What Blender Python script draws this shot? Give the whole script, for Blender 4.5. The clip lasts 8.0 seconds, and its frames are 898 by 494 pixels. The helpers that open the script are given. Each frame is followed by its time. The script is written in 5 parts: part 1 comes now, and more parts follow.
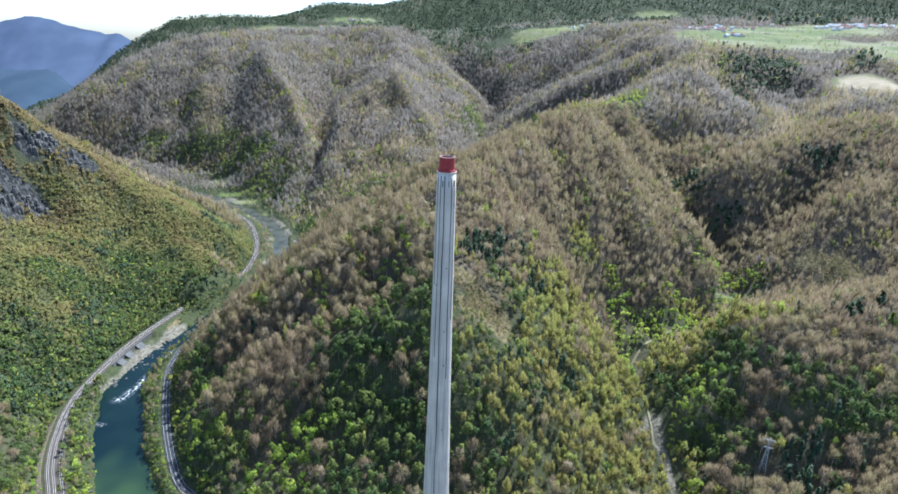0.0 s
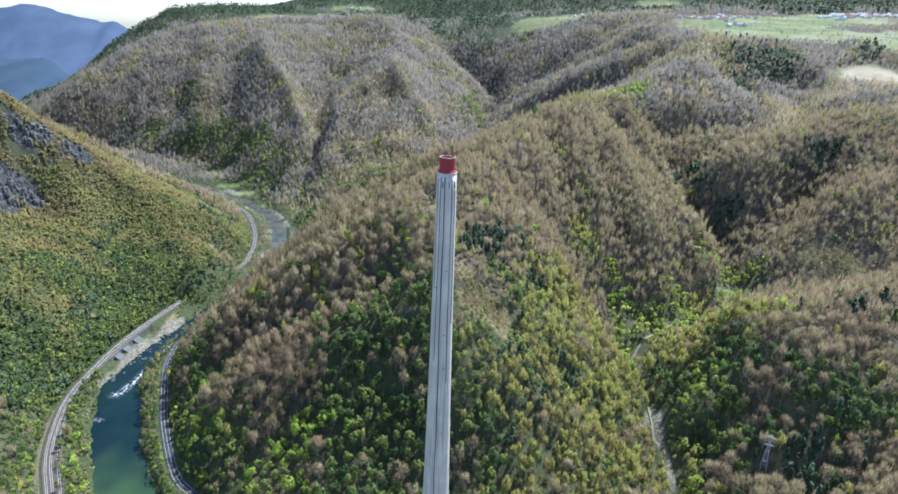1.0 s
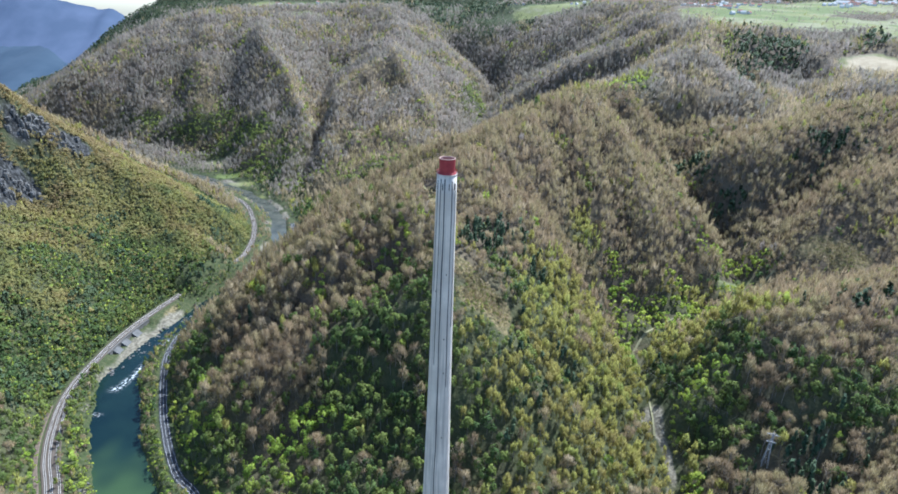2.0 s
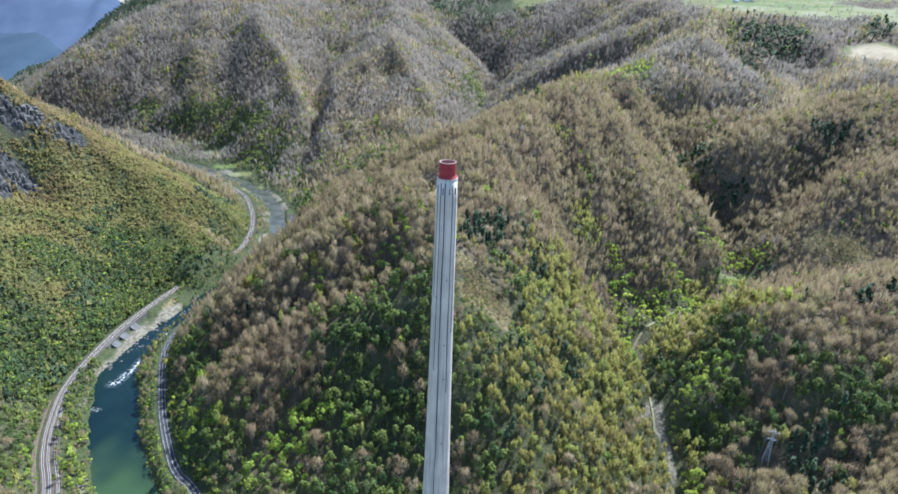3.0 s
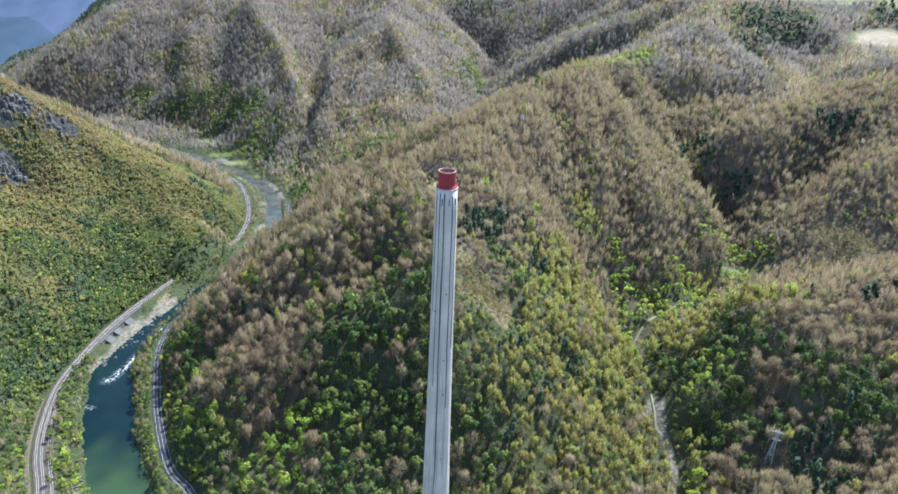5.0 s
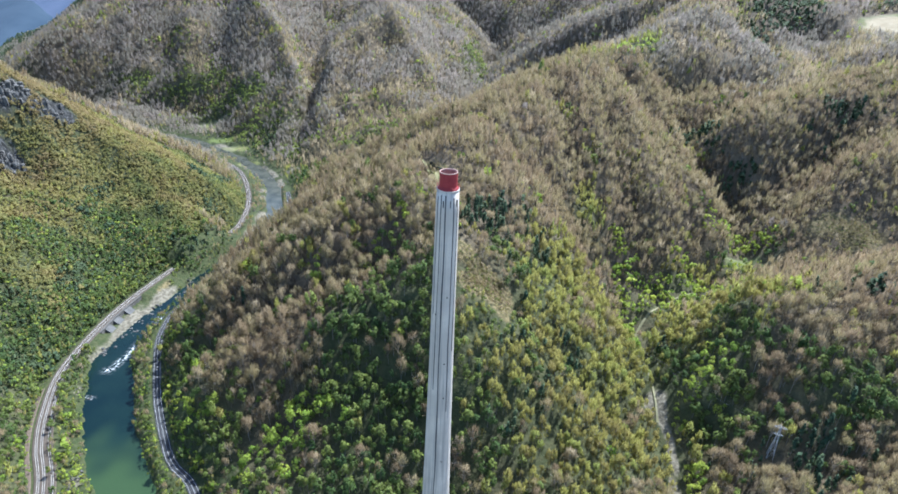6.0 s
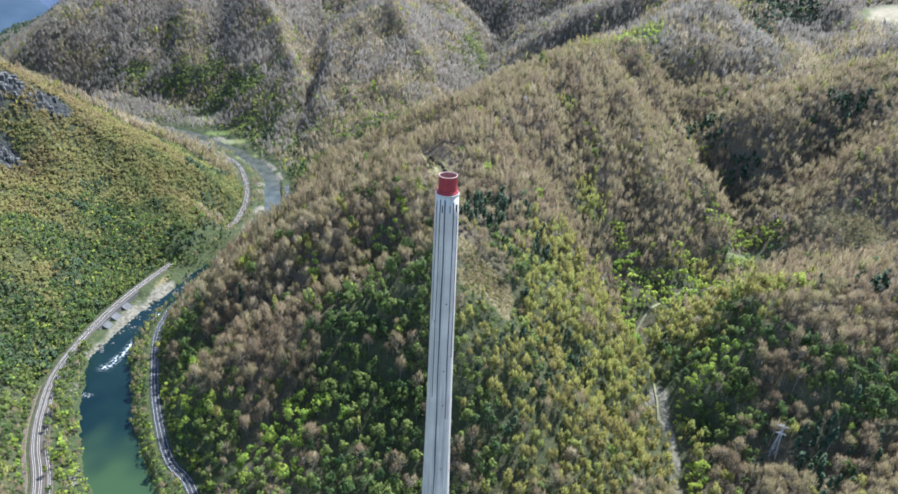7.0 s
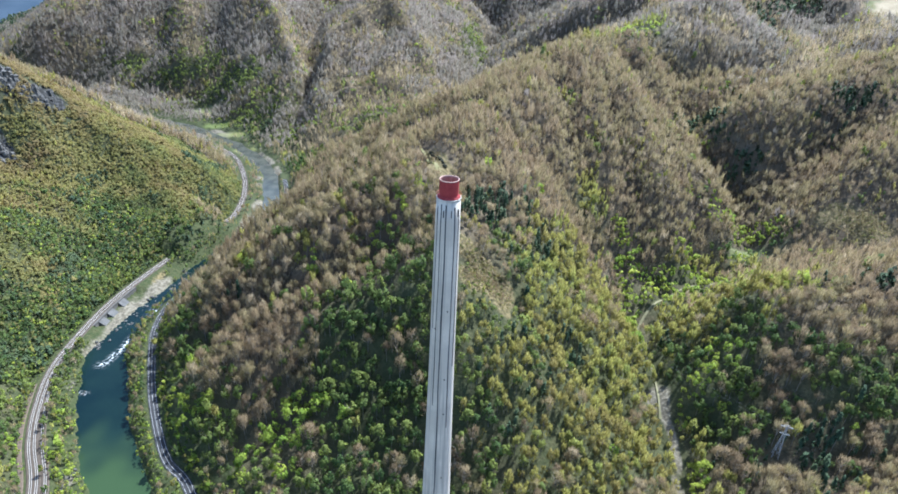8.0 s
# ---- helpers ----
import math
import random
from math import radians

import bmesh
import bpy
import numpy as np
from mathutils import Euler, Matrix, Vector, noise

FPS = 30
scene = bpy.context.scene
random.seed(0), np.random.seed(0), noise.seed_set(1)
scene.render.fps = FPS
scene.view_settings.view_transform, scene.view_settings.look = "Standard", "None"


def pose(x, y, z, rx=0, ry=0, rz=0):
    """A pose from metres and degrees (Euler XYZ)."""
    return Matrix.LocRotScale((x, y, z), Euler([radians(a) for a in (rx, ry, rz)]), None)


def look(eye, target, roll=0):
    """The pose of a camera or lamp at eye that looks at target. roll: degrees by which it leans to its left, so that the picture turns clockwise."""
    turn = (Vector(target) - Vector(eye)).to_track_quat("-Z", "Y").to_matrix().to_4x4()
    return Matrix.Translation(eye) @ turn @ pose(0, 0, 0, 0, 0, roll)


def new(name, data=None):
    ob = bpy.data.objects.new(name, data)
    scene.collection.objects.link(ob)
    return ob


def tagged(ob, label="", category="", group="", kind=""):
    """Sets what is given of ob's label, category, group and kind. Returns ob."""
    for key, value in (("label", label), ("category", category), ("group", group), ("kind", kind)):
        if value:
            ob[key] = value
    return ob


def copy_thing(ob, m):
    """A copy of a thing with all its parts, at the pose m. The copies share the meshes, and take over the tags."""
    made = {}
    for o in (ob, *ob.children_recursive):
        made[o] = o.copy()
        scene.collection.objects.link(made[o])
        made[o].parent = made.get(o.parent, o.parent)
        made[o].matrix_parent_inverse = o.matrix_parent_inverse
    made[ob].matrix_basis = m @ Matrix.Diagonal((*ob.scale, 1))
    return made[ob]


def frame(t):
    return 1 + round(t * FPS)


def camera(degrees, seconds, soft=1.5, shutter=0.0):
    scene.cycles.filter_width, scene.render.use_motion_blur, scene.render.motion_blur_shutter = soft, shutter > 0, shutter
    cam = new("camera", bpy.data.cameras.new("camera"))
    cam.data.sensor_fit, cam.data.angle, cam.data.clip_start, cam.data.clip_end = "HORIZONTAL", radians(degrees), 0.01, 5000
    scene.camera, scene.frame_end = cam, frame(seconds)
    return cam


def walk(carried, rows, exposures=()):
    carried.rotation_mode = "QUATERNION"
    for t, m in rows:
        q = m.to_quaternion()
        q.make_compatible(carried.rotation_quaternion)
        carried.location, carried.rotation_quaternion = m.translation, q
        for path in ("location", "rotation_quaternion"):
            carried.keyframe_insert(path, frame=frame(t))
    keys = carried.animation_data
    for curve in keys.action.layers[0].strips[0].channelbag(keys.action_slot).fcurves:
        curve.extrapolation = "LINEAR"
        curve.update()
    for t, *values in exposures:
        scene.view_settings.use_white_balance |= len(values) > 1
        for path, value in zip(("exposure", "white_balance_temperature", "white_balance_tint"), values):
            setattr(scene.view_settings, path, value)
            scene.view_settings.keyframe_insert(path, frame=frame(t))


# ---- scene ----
# camera and its way: a rising flight towards the chimney
cam = camera(78.1, 8.0, soft=1.7)
PATH = [
    (0, (1.68, -241.516, 404.269), (1.684, -239.633, 403.596), 2.1),
    (0.5, (1.208, -237.661, 405.816), (1.215, -235.783, 405.126), 2.2),
    (1, (1.075, -233.708, 407.459), (1.083, -231.837, 406.751), 2.2),
    (1.5, (1.116, -229.862, 409.025), (1.124, -227.999, 408.299), 2.2),
    (3, (0.367, -217.503, 415.753), (0.379, -215.664, 414.967), 2.3),
    (3.5, (0.206, -213.67, 417.293), (0.22, -211.838, 416.49), 2.4),
    (4, (0.103, -209.53, 418.833), (0.118, -207.705, 418.013), 2.4),
    (4.5, (-0.208, -205.992, 419.992), (-0.191, -204.174, 419.159), 2.4),
    (4.7, (-0.299, -204.45, 420.25), (-0.279, -202.63, 419.421), 2.3),
    (6, (-0.583, -193.106, 424.409), (-0.566, -191.312, 423.525), 2.5),
    (6.5, (-0.527, -188.888, 425.419), (-0.508, -187.101, 424.521), 2.5),
    (7, (-0.578, -184.641, 426.16), (-0.559, -182.861, 425.248), 2.5),
    (7.5, (-0.822, -180.413, 426.717), (-0.802, -178.639, 425.794), 2.6),
    (8, (-1.324, -175.726, 427.103), (-1.302, -173.959, 426.166), 2.6),
]
walk(cam, [(t, look(eye, target, roll)) for t, eye, target, roll in PATH], [(0, 0.9, 5310, 8), (8, 1.1, 5450, 8)])

# ---------------------------------------------------------------- sky and sun: afternoon light from ahead and to the side
SUN_SIDE, SUN_HIGH = 37.0, 54.0
world = bpy.data.worlds.new("world")
scene.world = world
world.use_nodes = True
wt = world.node_tree
sky = wt.nodes.new("ShaderNodeTexSky")
sky.sky_type, sky.sun_disc = "NISHITA", False
sky.sun_elevation, sky.sun_rotation = radians(SUN_HIGH), radians(SUN_SIDE)
sky.air_density, sky.dust_density, sky.altitude = 1.0, 1.6, 400
back = wt.nodes["Background"]
back.inputs["Strength"].default_value = 0.15
wt.links.new(sky.outputs[0], back.inputs["Color"])
sun_data = bpy.data.lights.new("sun", "SUN")
sun_data.energy, sun_data.angle, sun_data.color = 4.9, radians(0.5), (1.0, 0.97, 0.92)
sun = new("sun", sun_data)
a, h = radians(SUN_SIDE), radians(SUN_HIGH)
sun.matrix_world = look((0, 0, 900), (-math.sin(a) * math.cos(h), -math.cos(a) * math.cos(h), 900 - math.sin(h)))

# ---------------------------------------------------------------- materials


def material(name, rough=0.9, metal=0.0):
    m = bpy.data.materials.new(name)
    m.use_nodes = True
    b = m.node_tree.nodes["Principled BSDF"]
    b.inputs["Roughness"].default_value, b.inputs["Metallic"].default_value = rough, metal
    b.inputs["Specular IOR Level"].default_value = 0.25
    return m, m.node_tree, b


def node(nt, kind, **values):
    n = nt.nodes.new(kind)
    for k, v in values.items():
        n.inputs[k.replace("_", " ")].default_value = v
    return n


def mix(nt, fac, a, b):
    """Colour between a and b by fac; each a socket or a value."""
    n = nt.nodes.new("ShaderNodeMix")
    n.data_type = "RGBA"
    for sock, v in ((n.inputs[0], fac), (n.inputs[6], a), (n.inputs[7], b)):
        if isinstance(v, bpy.types.NodeSocket):
            nt.links.new(v, sock)
        else:
            sock.default_value = v if isinstance(v, float) else (*v, 1)
    return n.outputs[2]


def noise_fac(nt, scale, lo=0.35, hi=0.65, detail=4.0, vec=None, stretch=None):
    n = node(nt, "ShaderNodeTexNoise", Scale=scale, Detail=detail)
    if vec is None:
        vec = nt.nodes.new("ShaderNodeNewGeometry").outputs["Position"]
    if stretch:
        mp = nt.nodes.new("ShaderNodeMapping")
        mp.inputs["Scale"].default_value = stretch
        nt.links.new(vec, mp.inputs["Vector"])
        vec = mp.outputs[0]
    nt.links.new(vec, n.inputs["Vector"])
    r = nt.nodes.new("ShaderNodeMapRange")
    r.inputs["From Min"].default_value, r.inputs["From Max"].default_value = lo, hi
    nt.links.new(n.outputs["Fac"], r.inputs["Value"])
    return r.outputs[0]


def bump(nt, b, fac, dist, strength=0.6):
    n = node(nt, "ShaderNodeBump", Strength=strength, Distance=dist)
    nt.links.new(fac, n.inputs["Height"])
    nt.links.new(n.outputs[0], b.inputs["Normal"])


def surface(name, c1, c2, c3, s1, s2, rough=0.9, dist=0.05, metal=0.0, stretch=None, strength=0.5):
    """Two scales of variation: blotches between c1 and c2, flecks of c3, with fine relief."""
    m, nt, b = material(name, rough, metal)
    col = mix(nt, noise_fac(nt, s1, stretch=stretch), c1, c2)
    f2 = noise_fac(nt, s2, 0.45, 0.75)
    col = mix(nt, f2, col, c3)
    nt.links.new(col, b.inputs["Base Color"])
    bump(nt, b, f2, dist, strength)
    return m


def attribute(nt, name):
    n = nt.nodes.new("ShaderNodeAttribute")
    n.attribute_name = name
    return n.outputs["Fac"]


def foliage(name, shades, glow=0.0, vary=(0.72, 1.34)):
    """Leaves or twigs: each tree its own shade among shades; thin leaves let light through."""
    m, nt, b = material(name, 0.75)
    ramp = nt.nodes.new("ShaderNodeValToRGB")
    while len(ramp.color_ramp.elements) < len(shades):
        ramp.color_ramp.elements.new(0.5)
    for k, c in enumerate(shades):
        ramp.color_ramp.elements[k].position = k / (len(shades) - 1)
        ramp.color_ramp.elements[k].color = (*c, 1)
    nt.links.new(attribute(nt, "tint"), ramp.inputs[0])
    col = ramp.outputs[0]
    isl = nt.nodes.new("ShaderNodeNewGeometry").outputs["Random Per Island"]
    r = nt.nodes.new("ShaderNodeMapRange")
    r.inputs["To Min"].default_value, r.inputs["To Max"].default_value = vary
    nt.links.new(isl, r.inputs["Value"])
    v = nt.nodes.new("ShaderNodeHueSaturation")
    nt.links.new(r.outputs[0], v.inputs["Value"])
    nt.links.new(col, v.inputs["Color"])
    nt.links.new(v.outputs[0], b.inputs["Base Color"])
    if glow:
        tr = nt.nodes.new("ShaderNodeBsdfTranslucent")
        nt.links.new(v.outputs[0], tr.inputs["Color"])
        mx = nt.nodes.new("ShaderNodeMixShader")
        mx.inputs[0].default_value = glow
        nt.links.new(b.outputs[0], mx.inputs[1])
        nt.links.new(tr.outputs[0], mx.inputs[2])
        nt.links.new(mx.outputs[0], nt.nodes["Material Output"].inputs["Surface"])
    return m


M = {
    "bare": foliage("bare_twigs", [(0.2, 0.146, 0.086), (0.3, 0.227, 0.132), (0.268, 0.223, 0.107), (0.41, 0.328, 0.206)], 0.45),
    "bud": foliage("budding_twigs", [(0.25, 0.21, 0.07), (0.305, 0.276, 0.078), (0.325, 0.315, 0.08), (0.27, 0.3, 0.08)], 0.5),
    "leaf": foliage("young_leaves", [(0.058, 0.1, 0.03), (0.1, 0.145, 0.036), (0.165, 0.2, 0.046), (0.21, 0.25, 0.055)], 0.42),
    "lime": foliage("fresh_leaves", [(0.19, 0.28, 0.04), (0.265, 0.35, 0.05), (0.36, 0.4, 0.06), (0.295, 0.37, 0.06)], 0.45),
    # grey beech twigs, with distance haze mixed into their colour
    "grey": foliage("haze_grey_twigs", [(0.25, 0.213, 0.18), (0.29, 0.247, 0.208), (0.275, 0.252, 0.193), (0.33, 0.283, 0.24)], 0.5, (0.85, 1.15)),
    "heath": foliage("olive_scrub", [(0.235, 0.178, 0.078), (0.25, 0.2, 0.075), (0.27, 0.236, 0.078), (0.225, 0.22, 0.068), (0.125, 0.145, 0.046)], 0.45, (0.9, 1.1)),
    "dark": foliage("dark_needles", [(0.04, 0.07, 0.036), (0.06, 0.092, 0.043), (0.085, 0.115, 0.05)], 0.15),
    "bark": surface("grey_bark", (0.2, 0.175, 0.15), (0.28, 0.25, 0.21), (0.12, 0.1, 0.08), 0.8, 4.0),
    "concrete": None, "red": None,
    "ballast": surface("ballast", (0.085, 0.067, 0.05), (0.118, 0.095, 0.073), (0.06, 0.048, 0.038), 0.15, 2.0, dist=0.1),
    "rail": surface("rail_steel", (0.64, 0.59, 0.52), (0.74, 0.69, 0.61), (0.5, 0.44, 0.38), 0.4, 3.0, 0.5, metal=0.35),
    "sleeper": surface("sleeper_concrete", (0.075, 0.069, 0.06), (0.1, 0.092, 0.082), (0.055, 0.05, 0.043), 0.5, 5.0),
    "asphalt": surface("asphalt", (0.038, 0.038, 0.04), (0.055, 0.055, 0.057), (0.03, 0.03, 0.031), 0.1, 2.5),
    "paint": surface("road_paint", (0.62, 0.62, 0.6), (0.72, 0.72, 0.7), (0.4, 0.4, 0.39), 0.5, 3.0, 0.6),
    "wall": surface("retaining_stone", (0.11, 0.105, 0.095), (0.16, 0.15, 0.135), (0.075, 0.07, 0.062), 0.2, 1.2, dist=0.1),
    "buttress": surface("buttress_concrete", (0.11, 0.107, 0.1), (0.16, 0.156, 0.147), (0.08, 0.077, 0.07), 0.15, 1.2, dist=0.1),
    "rock": surface("limestone", (0.1, 0.096, 0.088), (0.165, 0.158, 0.145), (0.06, 0.057, 0.052), 0.06, 0.3, dist=0.8, strength=1.0),
    "steel": surface("galvanised_steel", (0.13, 0.135, 0.14), (0.18, 0.185, 0.19), (0.11, 0.105, 0.1), 0.5, 4.0, 0.6, metal=0.3),
    "pylon": surface("bright_zinc", (0.4, 0.4, 0.4), (0.5, 0.5, 0.49), (0.3, 0.3, 0.29), 0.5, 4.0, 0.6, metal=0.1),
    "plaster": surface("white_plaster", (0.7, 0.68, 0.64), (0.78, 0.77, 0.74), (0.6, 0.58, 0.54), 0.2, 2.0),
    "tiles": surface("roof_tiles", (0.3, 0.13, 0.09), (0.4, 0.2, 0.14), (0.22, 0.1, 0.08), 0.1, 2.0),
    "slate": surface("grey_roof", (0.5, 0.48, 0.45), (0.62, 0.6, 0.56), (0.4, 0.38, 0.36), 0.1, 2.0),
    "earth": surface("brown_earth", (0.12, 0.09, 0.066), (0.16, 0.12, 0.088), (0.085, 0.07, 0.05), 0.2, 1.5),
    # near-black colour for the shadow strip with bushes on the crest
    "bush_shade": surface("dark_bush_shade", (0.028, 0.03, 0.016), (0.045, 0.046, 0.024), (0.02, 0.02, 0.014), 0.4, 2.0, dist=0.2),
    "grass_path": surface("dry_grass_path", (0.21, 0.19, 0.085), (0.29, 0.26, 0.125), (0.15, 0.145, 0.06), 0.2, 1.5),
    "dirt": surface("track_gravel", (0.19, 0.175, 0.095), (0.25, 0.23, 0.135), (0.13, 0.13, 0.06), 0.2, 1.5),
}

# ---------------------------------------------------------------- terrain: ridge, valley and water lines (metres)
LINES = []


def lie(*pts):
    """One crest, spur or valley line of the land, through points (x, y, z)."""
    LINES.append(pts)


# valley floor: river, railway and road
RIVER = [(-60, -420), (-170, -60), (-232, 70), (-283, 158), (-329, 220), (-362, 275), (-387, 327), (-395, 372), (-391, 432), (-372, 518),
         (-352, 600), (-333, 690), (-326, 750), (-345, 836), (-378, 937), (-435, 1035), (-509, 1122), (-625, 1217), (-730, 1290), (-900, 1340),
         (-1150, 1410), (-1500, 1650), (-1900, 2200), (-2500, 3000), (-3200, 4100)]
RAIL = [(-190, -300), (-262, -60), (-310, 70), (-351, 150), (-384, 197), (-408, 241), (-431, 301), (-439, 369), (-438, 445), (-422, 536),
        (-398, 630), (-381, 690), (-376, 728), (-391, 821), (-430, 929), (-489, 1036), (-580, 1110), (-760, 1190)]
ROAD = [(-60, -300), (-120, -60), (-170, 80), (-217, 154), (-247, 181), (-267, 207), (-300, 261), (-327, 315), (-350, 367), (-359, 403),
        (-361, 440), (-345, 500), (-322, 600), (-303, 690), (-296, 760), (-318, 850), (-345, 930)]
STREAM = [(195, 60, -3), (215, 163, 5), (228, 250, 8), (230, 314, 15), (238, 378, 21), (310, 441, 38), (434, 492, 60)]
TRACK = [(226, 240, 14), (236, 300, 20), (240, 345, 25), (247, 391, 28), (275, 425, 34), (310, 447, 42), (360, 462, 52), (410, 478, 62), (470, 500, 80)]
lie(*[(x, y, -9) for x, y in RIVER])
lie(*[(x, y, -0.4) for x, y in RAIL[:10]])
lie(*[(x, y, -0.4) for x, y in RAIL[11:]])
lie(*[(x, y, 0.2) for x, y in ROAD])
lie(*STREAM)
lie((-405, 566, 6), (-413, 605, 32), (-396, 650, 30), (-374, 686, 8))
lie((0, -400, 2), (0, -200, 1), (0, 0, 0), (0, 60, 0))
# hill behind the chimney: its crest, its two river spurs
lie((0, 95, 10), (0, 160, 66), (3, 215, 118), (8, 260, 158), (13, 293, 179), (0, 345, 186), (-30, 420, 210), (20, 520, 228), (58, 596, 238), (135, 700, 247), (185, 825, 278),
    (246, 900, 287), (354, 1000, 298), (430, 1085, 313), (566, 1150, 362), (660, 1290, 405), (756, 1450, 440))
lie((-40, 420, 211), (-125, 390, 178), (-185, 412, 132), (-230, 385, 97), (-300, 345, 46))
lie((13, 293, 179), (-41, 265, 153), (-99, 268, 120), (-135, 258, 100), (-167, 256, 83), (-200, 240, 60), (-240, 230, 32))
lie((0, 160, 64), (-75, 185, 66), (-138, 205, 50), (-160, 182, 28))
lie((13, 293, 179), (42, 281, 160), (62, 264, 138), (99, 227, 90), (130, 190, 58), (152, 158, 33))
lie((8, 260, 158), (42, 176, 86), (80, 150, 50))
lie((246, 900, 287), (262, 800, 264), (285, 700, 222), (301, 600, 164), (310, 540, 116), (318, 480, 60))
lie((285, 790, 250), (340, 740, 206), (375, 690, 170), (392, 620, 142), (390, 566, 122), (410, 508, 66))
lie((434, 492, 56), (442, 560, 74), (430, 640, 108), (414, 700, 142), (415, 780, 170), (420, 860, 198), (436, 960, 240))
lie((20, 520, 226), (-70, 480, 200), (-150, 465, 166), (-205, 468, 128), (-265, 500, 74), (-320, 520, 18))
lie((80, 600, 229), (-60, 610, 170), (-180, 640, 95), (-260, 680, 30))
lie((135, 700, 244), (60, 735, 224), (-65, 800, 172), (-142, 840, 116), (-205, 880, 66), (-290, 908, 8))
lie((150, 760, 244), (205, 690, 222), (218, 620, 176), (231, 526, 113), (252, 465, 60), (275, 435, 36))
# hills across the side stream
lie((436, 708, 176), (456, 727, 216), (498, 690, 220), (560, 715, 238), (610, 738, 254), (680, 765, 283), (780, 800, 308), (900, 900, 333), (980, 1060, 335))
lie((440, 505, 72), (505, 500, 134), (577, 548, 200), (650, 590, 215), (800, 650, 250), (1000, 700, 300))
lie((455, 565, 88), (497, 592, 132), (585, 655, 196), (653, 680, 256))
lie((240, 285, 22), (258, 275, 46), (279, 263, 71), (308, 290, 102), (336, 328, 134), (385, 308, 140), (429, 293, 142), (490, 312, 152), (560, 340, 164), (660, 372, 190), (800, 380, 240), (1000, 380, 300))
lie((434, 480, 62), (450, 420, 102), (510, 425, 108), (600, 440, 130), (750, 490, 180))
lie((228, 160, 8), (256, 161, 24), (295, 168, 54), (340, 152, 54), (380, 142, 46), (460, 130, 56), (620, 120, 110), (900, 100, 200))
lie((295, 168, 56), (290, 207, 80), (342, 235, 134), (385, 308, 140))
lie((342, 235, 134), (381, 203, 112), (430, 190, 96), (520, 190, 110))
# hill on the river's far side, with crags
lie((-384, 735, 20), (-420, 765, 58), (-526, 785, 112), (-612, 765, 172), (-662, 695, 244), (-678, 655, 282), (-703, 640, 312), (-850, 600, 400), (-1200, 540, 520))
lie((-452, 300, 2), (-500, 323, 20), (-522, 381, 58), (-575, 472, 95), (-641, 600, 128))
lie((-700, 200, 190), (-900, 250, 330), (-1200, 200, 450))
lie((-460, 445, 6), (-480, 520, 24), (-530, 640, 60), (-590, 690, 130))
# wooded hill beyond the bend: foot, crest, spurs and gullies
lie((-280, 905, 14), (-345, 1020, 2), (-420, 1110, 1), (-500, 1205, 1), (-600, 1300, 1), (-720, 1420, 2), (-880, 1500, 4), (-1120, 1560, 8), (-1340, 1640, 25))
lie((-1403, 1643, 96), (-1359, 1725, 172), (-1282, 1934, 272), (-1228, 2102, 344), (-933, 2200, 426), (-783, 2259, 435), (-576, 2317, 442), (-325, 2317, 468), (-141, 2551, 491))
lie((-783, 2259, 435), (-742, 2079, 392), (-675, 1831, 350), (-601, 1715, 292), (-539, 1626, 243), (-474, 1514, 196), (-429, 1416, 156), (-402, 1320, 118), (-425, 1210, 50), (-450, 1150, 8))
lie((-325, 2317, 468), (-240, 2200, 427), (-215, 1941, 350), (-195, 1760, 312), (-187, 1628, 299), (-252, 1567, 271), (-308, 1483, 227), (-340, 1386, 178), (-340, 1270, 120), (-345, 1150, 52), (-350, 1070, 8))
lie((-187, 1628, 299), (-128, 1538, 242), (-70, 1423, 177), (-25, 1335, 130))
lie((-347, 2100, 357), (-410, 1897, 262), (-436, 1763, 200), (-440, 1618, 140), (-415, 1490, 100), (-384, 1390, 76), (-374, 1290, 40), (-385, 1160, 5))
lie((-889, 2142, 409), (-823, 1915, 324), (-734, 1634, 167), (-660, 1400, 20))
lie((-933, 2200, 426), (-927, 2002, 365), (-881, 1785, 253), (-817, 1559, 96))
lie((-1076, 2091, 361), (-1015, 1887, 285), (-911, 1622, 96))
lie((-1228, 2102, 344), (-1127, 1876, 255), (-1034, 1668, 114))
lie((-325, 970, -2), (-240, 970, 32), (-120, 1030, 74), (0, 1210, 120), (80, 1550, 150), (120, 1750, 175), (150, 1950, 215), (0, 2200, 330), (-60, 2400, 430))
lie((130, 1760, 185), (300, 1750, 270), (417, 1750, 325), (655, 1700, 474), (766, 1800, 489))
lie((190, 1980, 240), (420, 2000, 390), (560, 2050, 465))
lie((120, 1400, 190), (270, 1350, 300), (430, 1350, 370), (590, 1400, 425), (756, 1450, 440))
lie((90, 1570, 150), (300, 1540, 190), (480, 1530, 280), (640, 1560, 410))
lie((140, 1860, 195), (300, 1870, 235), (500, 1880, 375))
lie((100, 1300, 160), (240, 1230, 200), (420, 1220, 280), (540, 1250, 350))
lie((700, 1080, 262), (758, 1150, 293), (800, 1250, 328), (860, 1330, 385))
